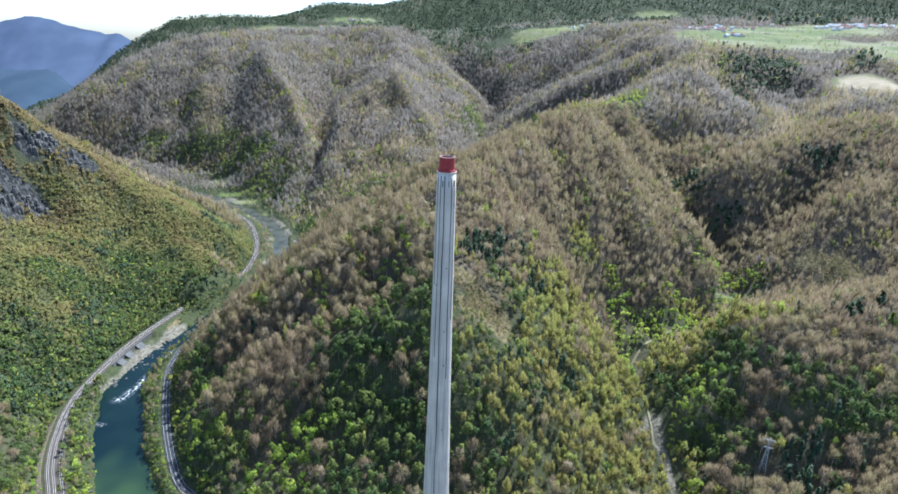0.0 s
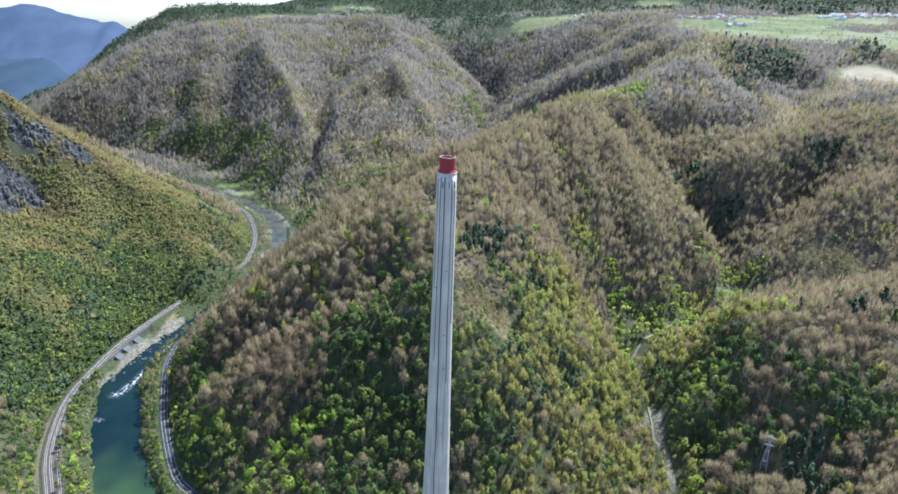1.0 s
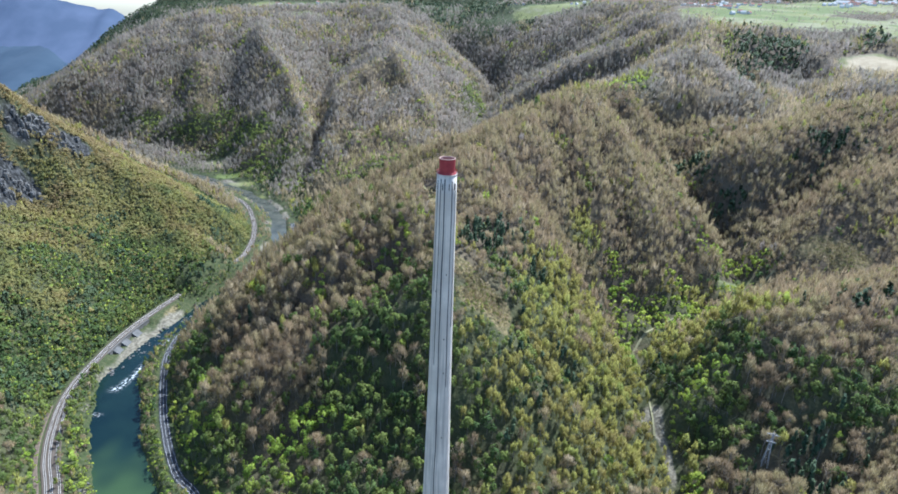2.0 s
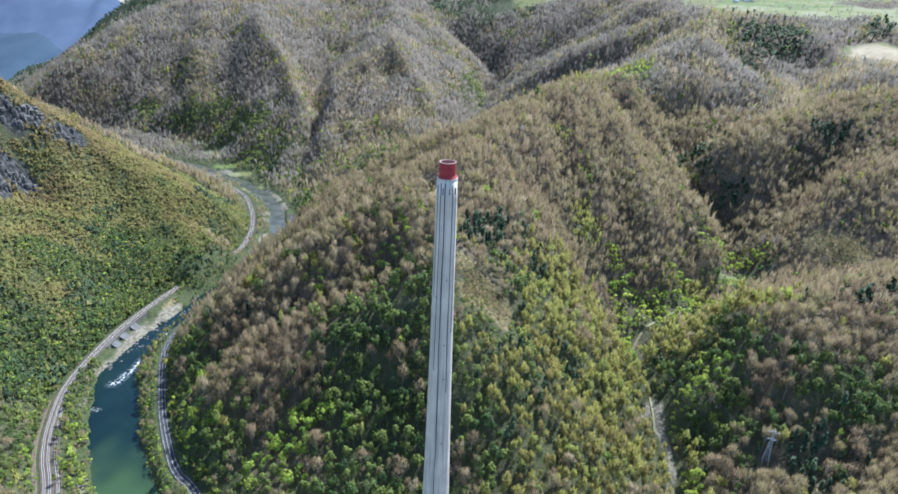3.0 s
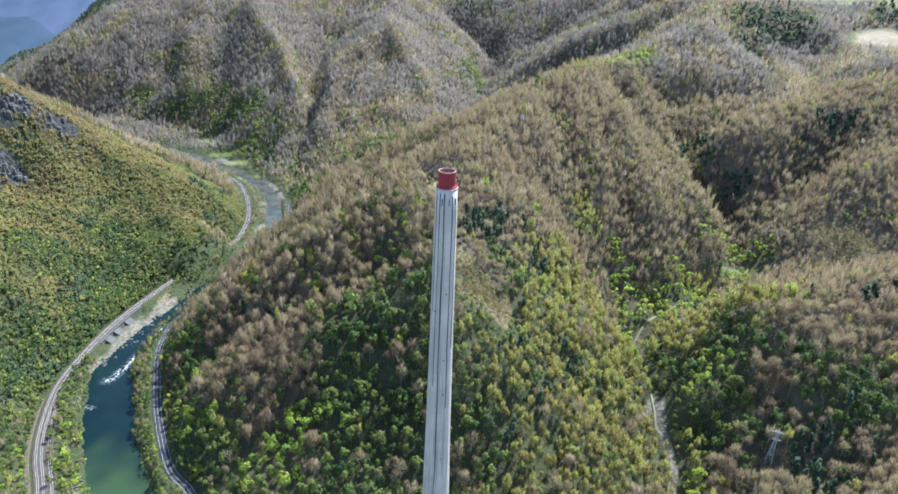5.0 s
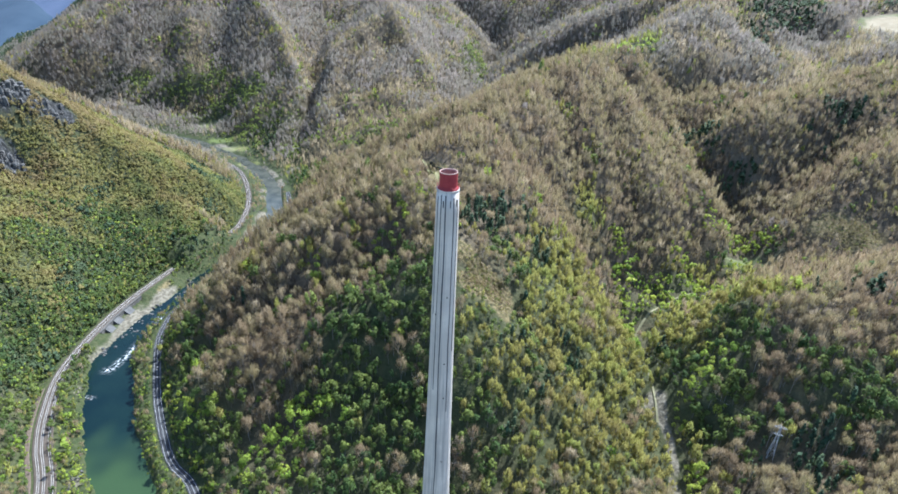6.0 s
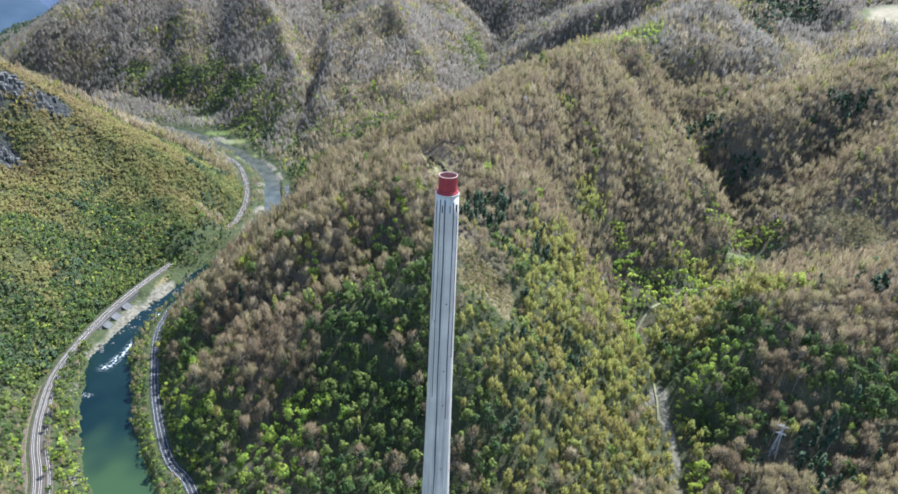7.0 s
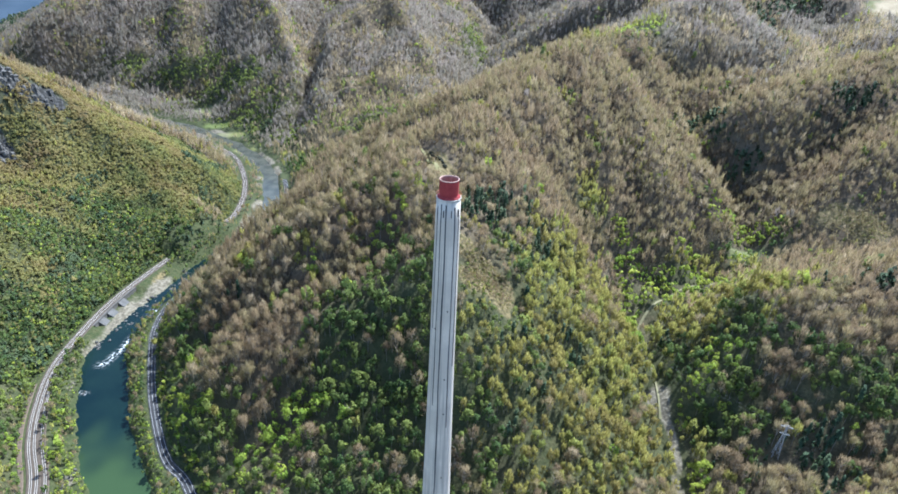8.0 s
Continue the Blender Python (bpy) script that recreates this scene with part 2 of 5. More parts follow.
# upland with its fields, and the mountains behind
lie((967, 1080, 330), (1057, 1250, 388), (1120, 1380, 425), (1204, 1500, 436), (1527, 2000, 525), (1700, 1950, 530))
lie((756, 1450, 440), (900, 1480, 441), (1033, 1500, 440), (1204, 1500, 436), (1400, 1350, 425), (1800, 1200, 440))
lie((766, 1800, 489), (960, 1900, 500), (1147, 2100, 522), (1527, 2000, 525))
lie((-242, 2700, 458), (243, 2600, 520), (812, 2500, 555), (1335, 2500, 578), (1964, 2400, 575), (2600, 2200, 600))
lie((227, 2400, 488), (513, 2300, 503), (766, 1800, 489))
lie((-784, 2545, 443), (-504, 2490, 476), (-269, 2545, 468))
lie((-441, 3000, 610), (-224, 3000, 645), (200, 3200, 840), (900, 3400, 960), (2000, 3300, 1020), (3300, 2900, 1050))
lie((-1991, 2600, 55), (-1800, 2600, 200), (-1658, 2620, 330), (-1640, 2700, 376), (-1397, 2700, 494), (-1207, 2800, 522), (-914, 2800, 516), (-720, 3000, 608),
    (-533, 3000, 622), (-441, 3000, 610))
lie((-4300, 4900, 0), (-3300, 4900, 0), (-2400, 4900, 20))
lie((-4300, 3200, 30), (-3400, 3300, 10), (-2700, 2900, 0))
lie((-2600, 2300, 300), (-2200, 1900, 250), (-1700, 1250, 350), (-1500, 900, 430))
lie((-2900, 5000, 60), (-1000, 5000, 300), (1000, 5000, 600), (3500, 5000, 700))
lie((-500, -420, 120), (-900, -420, 300))
lie((250, -420, 40), (700, -420, 220), (1400, -300, 420))

# the lines are joined by a stretched skin, solved from coarse to fine
X0, Y0, CELL = -4400.0, -640.0, 20.0
NX, NY = 8200 // 20, 5760 // 20


def vnoise(x, y, seed):
    """Smooth value noise, -1 to 1."""
    xi, yi = np.floor(x).astype(np.int64), np.floor(y).astype(np.int64)
    fx, fy = x - xi, y - yi
    fx, fy = fx * fx * fx * (fx * (fx * 6 - 15) + 10), fy * fy * fy * (fy * (fy * 6 - 15) + 10)

    def cell(a, b):
        n = (a * 374761393 + b * 668265263 + seed * 974711) & 0x7FFFFFFF
        n = ((n ^ (n >> 13)) * 1274126177) & 0x7FFFFFFF
        return ((n ^ (n >> 16)) & 0xFFFF) / 32767.5 - 1

    a, b, c, d = cell(xi, yi), cell(xi + 1, yi), cell(xi, yi + 1), cell(xi + 1, yi + 1)
    return (a * (1 - fx) + b * fx) * (1 - fy) + (c * (1 - fx) + d * fx) * fy


def fbm(x, y, seed, octaves=4):
    total, amp = 0, 1.0
    for k in range(octaves):
        total = total + amp * vnoise(x * 2 ** k, y * 2 ** k, seed + 7 * k)
        amp *= 0.5
    return total / 1.9


def skin():
    grid = None
    for step in (8, 4, 2, 1):
        nx, ny, c = NX // step + 1, NY // step + 1, CELL * step
        fixed, weight = np.zeros((ny, nx)), np.zeros((ny, nx))
        for pts in LINES:
            for (xa, ya, za), (xb, yb, zb) in zip(pts, pts[1:]):
                n = max(2, int(math.hypot(xb - xa, yb - ya) / (c * 0.4)))
                s = np.linspace(0, 1, n)
                i = np.rint((xa + (xb - xa) * s - X0) / c).astype(int)
                j = np.rint((ya + (yb - ya) * s - Y0) / c).astype(int)
                ok = (i >= 0) & (i < nx) & (j >= 0) & (j < ny)
                np.add.at(fixed, (j[ok], i[ok]), (za + (zb - za) * s)[ok])
                np.add.at(weight, (j[ok], i[ok]), 1.0)
        held = weight > 0
        fixed[held] /= weight[held]
        if grid is None:
            grid = np.full((ny, nx), 250.0)
        else:
            jj, ii = np.meshgrid(np.linspace(0, grid.shape[0] - 1, ny), np.linspace(0, grid.shape[1] - 1, nx), indexing="ij")
            grid = bilinear(grid, ii, jj)
        for k in range(700 if step == 8 else 260):
            grid[held] = fixed[held]
            p = np.pad(grid, 1, mode="edge")
            grid = (p[:-2, 1:-1] + p[2:, 1:-1] + p[1:-1, :-2] + p[1:-1, 2:]) / 4
        if step == 1:
            grid[held] = fixed[held]
            p = np.pad(grid, 1, mode="edge")
            soft = (p[:-2, 1:-1] + p[2:, 1:-1] + p[1:-1, :-2] + p[1:-1, 2:] + 2 * grid) / 6
            grid = soft
    return grid


def bilinear(grid, i, j):
    i, j = np.clip(i, 0, grid.shape[1] - 1.001), np.clip(j, 0, grid.shape[0] - 1.001)
    a, b = i.astype(int), j.astype(int)
    u, v = i - a, j - b
    return (grid[b, a] * (1 - u) + grid[b, a + 1] * u) * (1 - v) + (grid[b + 1, a] * (1 - u) + grid[b + 1, a + 1] * u) * v


GRID = skin()


def curve(pts, step=4.0):
    """A smooth line (Catmull-Rom) through pts, with points every step metres."""
    p = np.array(pts, float)
    p = np.vstack([2 * p[0] - p[1], p, 2 * p[-1] - p[-2]])
    out = []
    for k in range(1, len(p) - 2):
        n = max(2, int(np.linalg.norm(p[k + 1][:2] - p[k][:2]) / step))
        s = np.linspace(0, 1, n, endpoint=False)[:, None]
        out.append(0.5 * (2 * p[k] + (p[k + 1] - p[k - 1]) * s + (2 * p[k - 1] - 5 * p[k] + 4 * p[k + 1] - p[k + 2]) * s ** 2
                          + (3 * p[k] - p[k - 1] - 3 * p[k + 1] + p[k + 2]) * s ** 3))
    return np.vstack([*out, p[-2][None]])


RIVER_C, RAIL_C, ROAD_C, TRACK_C = [curve(p) for p in (RIVER, RAIL, ROAD, TRACK)]
CREST_C = curve([(-34, 520), (-29, 500), (-21, 470), (-13, 440), (-4, 410)])
RAIL_A, RAIL_B = RAIL_C[RAIL_C[:, 1] < 556], RAIL_C[RAIL_C[:, 1] > 688]


def far_from(line, x, y, reach):
    """Distance to a line, for points within about reach of it (otherwise reach)."""
    out = np.full(x.shape, float(reach))
    near = (x > line[:, 0].min() - reach) & (x < line[:, 0].max() + reach) & (y > line[:, 1].min() - reach) & (y < line[:, 1].max() + reach)
    xs, ys = x[near], y[near]
    best = np.full(xs.shape, float(reach) ** 2)
    for k in range(0, len(xs), 4000):
        d = (xs[k:k + 4000, None] - line[None, :, 0]) ** 2 + (ys[k:k + 4000, None] - line[None, :, 1]) ** 2
        best[k:k + 4000] = np.minimum(best[k:k + 4000], d.min(1))
    out[near] = np.sqrt(best)
    return out


def step01(a, b, v):
    s = np.clip((v - a) / (b - a), 0, 1)
    return s * s * (3 - 2 * s)


def river_half(x, y):
    """Half the river's width along its way: broad pool, narrow rapids, broad again."""
    return 20 - 10 * step01(310, 430, y) + 3 * step01(560, 800, y)


def height(x, y, reach=False):
    z = bilinear(GRID, (x - X0) / CELL, (y - Y0) / CELL)
    r = np.hypot(x, y + 200)
    d_riv, d_rail, d_road = far_from(RIVER_C, x, y, 140), far_from(RAIL_A, x, y, 60), far_from(ROAD_C, x, y, 60)
    d_rail = np.minimum(d_rail, far_from(RAIL_B, x, y, 60))
    calm = step01(15, 120, d_riv) * step01(6, 45, d_rail) * step01(5, 40, d_road)
    field = np.clip(sum(np.exp(-((x - a) / c) ** 4 - ((y - b) / d) ** 4) for a, b, c, d in FIELDS), 0, 1)
    calm = calm * (1 - 0.85 * field)
    big = step01(500, 1500, r)
    z = z + calm * ((5 - 1 * step01(800, 1500, r)) * (0.6 - np.abs(fbm(x / 95, y / 95, 3, 3)) * 2.4) + 11 * big * (0.6 - np.abs(fbm(x / 170, y / 170, 13, 4)) * 2.4) + 2.2 * fbm(x / 22, y / 22, 11, 2) + 6 * fbm(x / 52, y / 52, 23, 2))
    for deep, wide, line in CREASES:
        z = z - calm * deep * np.exp(-(far_from(line, x, y, 3 * wide) / wide) ** 2)
    # rock steps of the crags
    for cx, cy, cr in CRAGS:
        z = z + 11 * np.exp(-((x - cx) / cr) ** 2 - ((y - cy) / cr) ** 2) * (0.5 + fbm(x / 26, y / 26, 21, 3))
    half = river_half(x, y) + 4 * vnoise(x / 30, y / 30, 5) + 2 * vnoise(x / 9, y / 9, 6)
    bank = step01(half, half + 9, d_riv)
    z = np.where(d_riv < 60, z * bank + (1 - bank) * (-11.5 + 2.2 * step01(half * 0.6, half, d_riv)), z)
    z = np.where((d_riv < 60) & (bank > 0.25), np.maximum(z, -7.5 + 3 * bank), z)
    # below the railway's retaining wall the bank lies lower
    off = x - np.interp(y, RAIL_C[:, 1], RAIL_C[:, 0])
    walled = (y > 384) & (y < 474) & (off > 0) & (off < 60)
    z = np.where(walled & (off > 5), np.minimum(z, -5.9 - 0.9 * step01(9, 24, off)), z)
    for d, lev, wide in ((d_rail, -0.7, 11.5), (d_road, -0.1, 6.5)):
        w = 1 - step01(wide, wide + 9, d)
        if wide > 10:
            w = np.where(walled, 1 - step01(5.5, 7.4, d), w)
        z = z * (1 - w) + lev * w
    return (z, d_riv, d_rail, d_road, field, half) if reach else z


# meadows and fields: x, y, half-lengths; crags: x, y, size
FIELDS = [(970, 1640, 260, 190), (1250, 1960, 340, 160), (1310, 1490, 150, 230), (1000, 1155, 70, 82), (425, 512, 26, 9), (1560, 2120, 230, 110), (950, 2000, 150, 90), (640, 2320, 420, 80), (940, 2560, 110, 36),
          (-740, 2560, 210, 66), (-500, 2720, 110, 50), (-620, 2250, 70, 30), (362, 1035, 20, 12), (-575, 1200, 60, 16), (-700, 1385, 50, 22), (-612, 1268, 40, 16), (-480, 1085, 24, 26)]
# side gullies: depth, half-width, line
CREASES = [(d, w, curve(p, 12)) for d, w, p in (
    (40, 55, [(20, 1230), (85, 1550), (125, 1760), (150, 1960), (0, 2200)]), (16, 60, [(-830, 2100), (-800, 1880), (-740, 1650)]), (16, 60, [(-1010, 2050), (-980, 1850), (-920, 1660)]),
    (34, 40, [(330, 1640), (230, 1650), (110, 1640)]), (34, 40, [(420, 1800), (280, 1810), (140, 1830)]), (-9, 26, [(-742, 2079), (-675, 1831), (-601, 1715), (-539, 1626), (-474, 1514), (-429, 1416)]),
    (-14, 24, [(-195, 1760), (-187, 1628), (-252, 1567), (-308, 1483), (-340, 1386)]), (-14, 22, [(-187, 1628), (-128, 1538), (-70, 1423), (-25, 1335)]),
    (24, 30, [(-190, 1540), (-205, 1420), (-225, 1290)]), (18, 24, [(-270, 1490), (-290, 1380), (-300, 1270)]), (9, 24, [(-540, 1560), (-520, 1450), (-500, 1330)]),
    (13, 24, [(250, 780), (262, 690), (266, 610), (270, 540), (282, 470)]), (12, 26, [(330, 760), (338, 690), (345, 610), (350, 540), (362, 490)]), (12, 26, [(175, 700), (185, 620), (205, 540), (232, 470)]), (12, 24, [(110, 620), (150, 560), (190, 500), (225, 440)]), (20, 28, [(95, 560), (150, 520), (195, 450), (225, 395)]),
    (20, 28, [(-40, 470), (-130, 436), (-200, 442), (-270, 432), (-330, 430)]), (18, 26, [(-30, 330), (-100, 310), (-170, 320), (-260, 300)]),
    (14, 22, [(40, 290), (95, 265), (150, 235), (190, 215)]), (14, 24, [(335, 240), (300, 225), (262, 215)]), (10, 24, [(650, 700), (570, 660), (500, 610)]),
    (14, 26, [(436, 600), (420, 680), (414, 750), (420, 850)]), (22, 30, [(640, 660), (560, 620), (500, 560)]), (30, 40, [(800, 850), (700, 880), (560, 850), (450, 820)]), (24, 34, [(60, 660), (-60, 700), (-180, 730), (-270, 760)]), (24, 30, [(330, 900), (350, 830), (372, 760)]),
    (34, 46, [(860, 1180), (800, 1060), (700, 960), (560, 930), (450, 930)]), (30, 42, [(560, 1330), (420, 1290), (260, 1290)]), (-12, 50, [(-720, 1720), (-650, 1600), (-590, 1480), (-550, 1380)]),
    (20, 40, [(-120, 2050), (-60, 1800), (-30, 1560), (0, 1330)]), (24, 36, [(-410, 1900), (-436, 1763), (-440, 1618), (-415, 1490)]))]
CRAGS = [(-668, 575, 24), (-642, 590, 17), (-650, 538, 20), (-678, 634, 18), (-658, 664, 17), (-637, 695, 15), (-626, 712, 11)]

# ---------------------------------------------------------------- the ground: one sheet, finest where the flight looks


def part(name, bm, mat, parent=None, label=""):
    """Links a bmesh as one mesh object, under parent if given."""
    me = bpy.data.meshes.new(name)
    bm.to_mesh(me)
    bm.free()
    ob = new(name, me)
    me.materials.append(mat)
    if parent is not None:
        ob.parent = parent
    return tagged(ob, label)


def raw_mesh(name, co, tris, mat, tint=None, smooth=False, round_off=None):
    """A mesh object straight from arrays of corners and triangles (or quads)."""
    me = bpy.data.meshes.new(name)
    n, k = tris.shape
    me.vertices.add(len(co))
    me.vertices.foreach_set("co", np.ascontiguousarray(co, np.float32).ravel())
    me.loops.add(n * k)
    me.loops.foreach_set("vertex_index", np.ascontiguousarray(tris, np.int32).ravel())
    me.polygons.add(n)
    me.polygons.foreach_set("loop_start", np.arange(0, n * k, k, dtype=np.int32))
    me.polygons.foreach_set("use_smooth", np.full(n, smooth))
    me.update(calc_edges=True)
    if round_off is not None:
        me.polygons.foreach_set("use_smooth", np.full(n, True))
        me.attributes.new("custom_normal", "FLOAT_VECTOR", "POINT").data.foreach_set("vector", np.ascontiguousarray(round_off, np.float32).ravel())
    if tint is not None:
        me.attributes.new("tint", "FLOAT", "POINT").data.foreach_set("value", np.ascontiguousarray(tint, np.float32))
    me.materials.append(mat)
    return new(name, me)


front = np.linspace(-46, 46, 500)
side = 46 + (180 - 46) * np.linspace(0, 1, 30)[1:] ** 1.2
angles = np.radians(np.concatenate([-side[::-1], front, side[:-1]]))
radii = np.concatenate([[0.01, 60, 120, 180, 230, 270], 300 * (7200 / 300) ** np.linspace(0, 1, 460)])
AA, RR = np.meshgrid(angles, radii)
GX, GY = RR * np.sin(AA), -200 + RR * np.cos(AA)
GX, GY = np.clip(GX, -4300, 3700), np.clip(GY, -620, 5050)
GZ, d_riv, d_rail, d_road, field, _ = height(GX, GY, True)
nr, na = GX.shape
idx = np.arange(nr * na).reshape(nr, na)
nxt = np.roll(idx, -1, axis=1)
quads = np.stack([idx[:-1], idx[1:], nxt[1:], nxt[:-1]], -1).reshape(-1, 4)[:, ::-1]

m, nt, b = material("forest_floor", 0.95)
col = mix(nt, noise_fac(nt, 0.02, 0.4, 0.62), (0.09, 0.068, 0.042), (0.14, 0.108, 0.068))
col = mix(nt, noise_fac(nt, 0.16, 0.48, 0.7), col, (0.06, 0.05, 0.032))
gfac = noise_fac(nt, 0.06, 0.3, 0.7)
meadow = mix(nt, gfac, (0.135, 0.145, 0.046), (0.175, 0.18, 0.064))
meadow = mix(nt, noise_fac(nt, 0.009, 0.48, 0.56, 2.0), meadow, (0.2, 0.195, 0.1))
meadow = mix(nt, noise_fac(nt, 0.005, 0.52, 0.56, 2.0, stretch=(1, 2.6, 1)), meadow, (0.11, 0.135, 0.04))
herb = mix(nt, noise_fac(nt, 0.2, 0.4, 0.6), (0.035, 0.052, 0.016), (0.06, 0.07, 0.026))
col = mix(nt, attribute(nt, "herb"), col, herb)
col = mix(nt, attribute(nt, "bald"), col, mix(nt, noise_fac(nt, 0.3, 0.4, 0.6), (0.1, 0.085, 0.036), (0.21, 0.165, 0.08)))
col = mix(nt, attribute(nt, "meadow"), col, meadow)
col = mix(nt, attribute(nt, "plough"), col, mix(nt, noise_fac(nt, 0.06, 0.35, 0.65), (0.3, 0.24, 0.145), (0.38, 0.31, 0.2)))
rock = mix(nt, noise_fac(nt, 0.16, 0.42, 0.6), (0.035, 0.034, 0.032), (0.1, 0.097, 0.092))
rock = mix(nt, noise_fac(nt, 0.3, 0.46, 0.58, stretch=(1, 1, 0.25)), rock, (0.02, 0.02, 0.018))
col = mix(nt, attribute(nt, "rock"), col, rock)
grav = mix(nt, noise_fac(nt, 0.25, 0.4, 0.6), (0.115, 0.1, 0.07), (0.235, 0.208, 0.15))
col = mix(nt, attribute(nt, "gravel"), col, grav)
nt.links.new(col, b.inputs["Base Color"])
bump(nt, b, noise_fac(nt, 0.3, 0.2, 0.8, 6.0), 1.2, 0.7)
ground = raw_mesh("ground", np.stack([GX, GY, GZ], -1).reshape(-1, 3), quads, m, smooth=True)
tagged(ground, "steep wooded valley ground with leaf litter and meadows", "ground", kind="structure")


def ground_mark(name, values):
    ground.data.attributes.new(name, "FLOAT", "POINT").data.foreach_set("value", np.clip(values, 0, 1).astype(np.float32).ravel())


def stand(x, y, blobs):
    """How far places lie inside soft patches (x, y, half-lengths)."""
    return np.clip(sum(np.exp(-((x - a) / c) ** 2 - ((y - e) / d) ** 2) for a, e, c, d in blobs), 0, 1)


# low scrub on the sunny slope across the river
SCRUB = [(-470, 825, 60, 50), (-560, 825, 75, 50), (-600, 755, 70, 50), (-480, 780, 70, 45), (-700, 705, 60, 55), (-640, 480, 110, 130), (-690, 640, 90, 90), (-485, 320, 50, 80), (-560, 560, 130, 170), (-480, 730, 90, 60), (-640, 690, 80, 70), (-520, 420, 70, 90)]
SHOALS = [(-390, 914, 9, 8), (-349, 775, 9, 14), (-357, 759, 8, 8), (-354, 700, 6, 26), (-345, 652, 6, 26), (-418, 424, 7, 40), (-404, 480, 8, 22), (-441, 1063, 14, 16), (-402, 1016, 16, 18), (-368, 972, 13, 20), (-347, 933, 10, 18), (-397, 912, 9, 9), (-381, 875, 8, 14), (-374, 800, 9, 14), (-345, 772, 10, 8), (-405, 440, 5, 26), (-394, 490, 6, 26), (-374, 528, 9, 14), (-413, 400, 5, 22), (-400, 350, 30, 18), (-405, 275, 10, 14), (-330, 160, 8, 10), (-335, 700, 22, 36), (-350, 790, 12, 16),
          (-352, 940, 16, 50), (-405, 1030, 26, 26), (-610, 1225, 60, 14)]
SCREE = [(228, 266, 13, 16), (231, 246, 5, 15), (232, 222, 4, 15), (228, 196, 4, 16), (221, 168, 4, 16)]
BALD = [(-408, 505, 6, 22), (-12, 452, 15, 30), (0, 428, 11, 14), (-22, 474, 6, 20), (-13, 448, 6, 14), (-27, 498, 5, 12), (19, 308, 12, 12), (33, 304, 13, 13), (50, 294, 14, 13), (63, 282, 11, 12), (45, 272, 14, 12), (24, 274, 13, 12), (58, 260, 9, 10), (545, 472, 34, 26), (515, 500, 22, 16), (-16, 452, 7, 12), (-4, 440, 6, 8)]
PLOUGH = [(1000, 1155, 74, 80)]
rag = 0.35 * fbm(GX / 14, GY / 14, 31, 3)
crag = np.clip(sum(np.exp(-((GX - cx) / cr) ** 2 - ((GY - cy) / cr) ** 2) for cx, cy, cr in CRAGS), 0, 1)
ground_mark("meadow", step01(0.4, 0.55, field + rag * 0.5) * (1 - stand(GX, GY, PLOUGH) ** 2))
ground_mark("plough", step01(0.4, 0.6, stand(GX, GY, PLOUGH) + rag * 0.3))
ground_mark("rock", step01(0.35, 0.6, crag + 1.5 * rag))
low = (GZ < -3.6) & (d_riv < 60)
ground_mark("gravel", np.maximum(np.where(low, step01(0.3, 0.65, stand(GX, GY, SHOALS) + rag * 1.1), 0), step01(0.35, 0.6, stand(GX, GY, SCREE) + rag * 0.4)))
ground_mark("bald", step01(0.3, 0.7, stand(GX, GY, BALD) + rag))

# ---------------------------------------------------------------- water
m, nt, b = material("river_water", 0.12)
b.inputs["IOR"].default_value = 1.33
b.inputs["Specular IOR Level"].default_value = 0.26
deep = mix(nt, noise_fac(nt, 0.02, 0.35, 0.65), (0.004, 0.013, 0.015), (0.008, 0.021, 0.019))
deep = mix(nt, attribute(nt, "shallow"), deep, (0.035, 0.062, 0.026))
deep = mix(nt, attribute(nt, "pebbly"), deep, mix(nt, noise_fac(nt, 0.06), (0.045, 0.05, 0.042), (0.085, 0.088, 0.07)))
foam_f = attribute(nt, "foam")
foam_n = noise_fac(nt, 0.35, 0.48, 0.62, 5.0)
mul = nt.nodes.new("ShaderNodeMath")
mul.operation = "MULTIPLY"
nt.links.new(foam_f, mul.inputs[0])
nt.links.new(foam_n, mul.inputs[1])
nt.links.new(mix(nt, mul.outputs[0], deep, (0.75, 0.77, 0.76)), b.inputs["Base Color"])
rr = nt.nodes.new("ShaderNodeMapRange")
rr.inputs["To Min"].default_value, rr.inputs["To Max"].default_value = 0.12, 0.8
nt.links.new(mul.outputs[0], rr.inputs["Value"])
nt.links.new(rr.outputs[0], b.inputs["Roughness"])
bump(nt, b, noise_fac(nt, 0.5, 0.2, 0.8, 5.0), 0.12, 0.4)


def ribbon(line, offsets, z):
    """Corners and quads of a band along a line, at sideways offsets (metres to the right) and heights z."""
    t = np.gradient(line[:, :2], axis=0)
    t /= np.linalg.norm(t, axis=1)[:, None]
    side = np.stack([t[:, 1], -t[:, 0]], -1)
    base = line[:, 2] if line.shape[1] > 2 else np.zeros(len(line))
    co = np.stack([np.concatenate([line[:, :2] + side * o, (base + dz)[:, None]], 1) for o, dz in zip(offsets, z)], 1)
    n, k = len(line), len(offsets)
    i = np.arange(n * k).reshape(n, k)
    return co.reshape(-1, 3), np.stack([i[:-1, :-1], i[:-1, 1:], i[1:, 1:], i[1:, :-1]], -1).reshape(-1, 4)[:, ::-1]


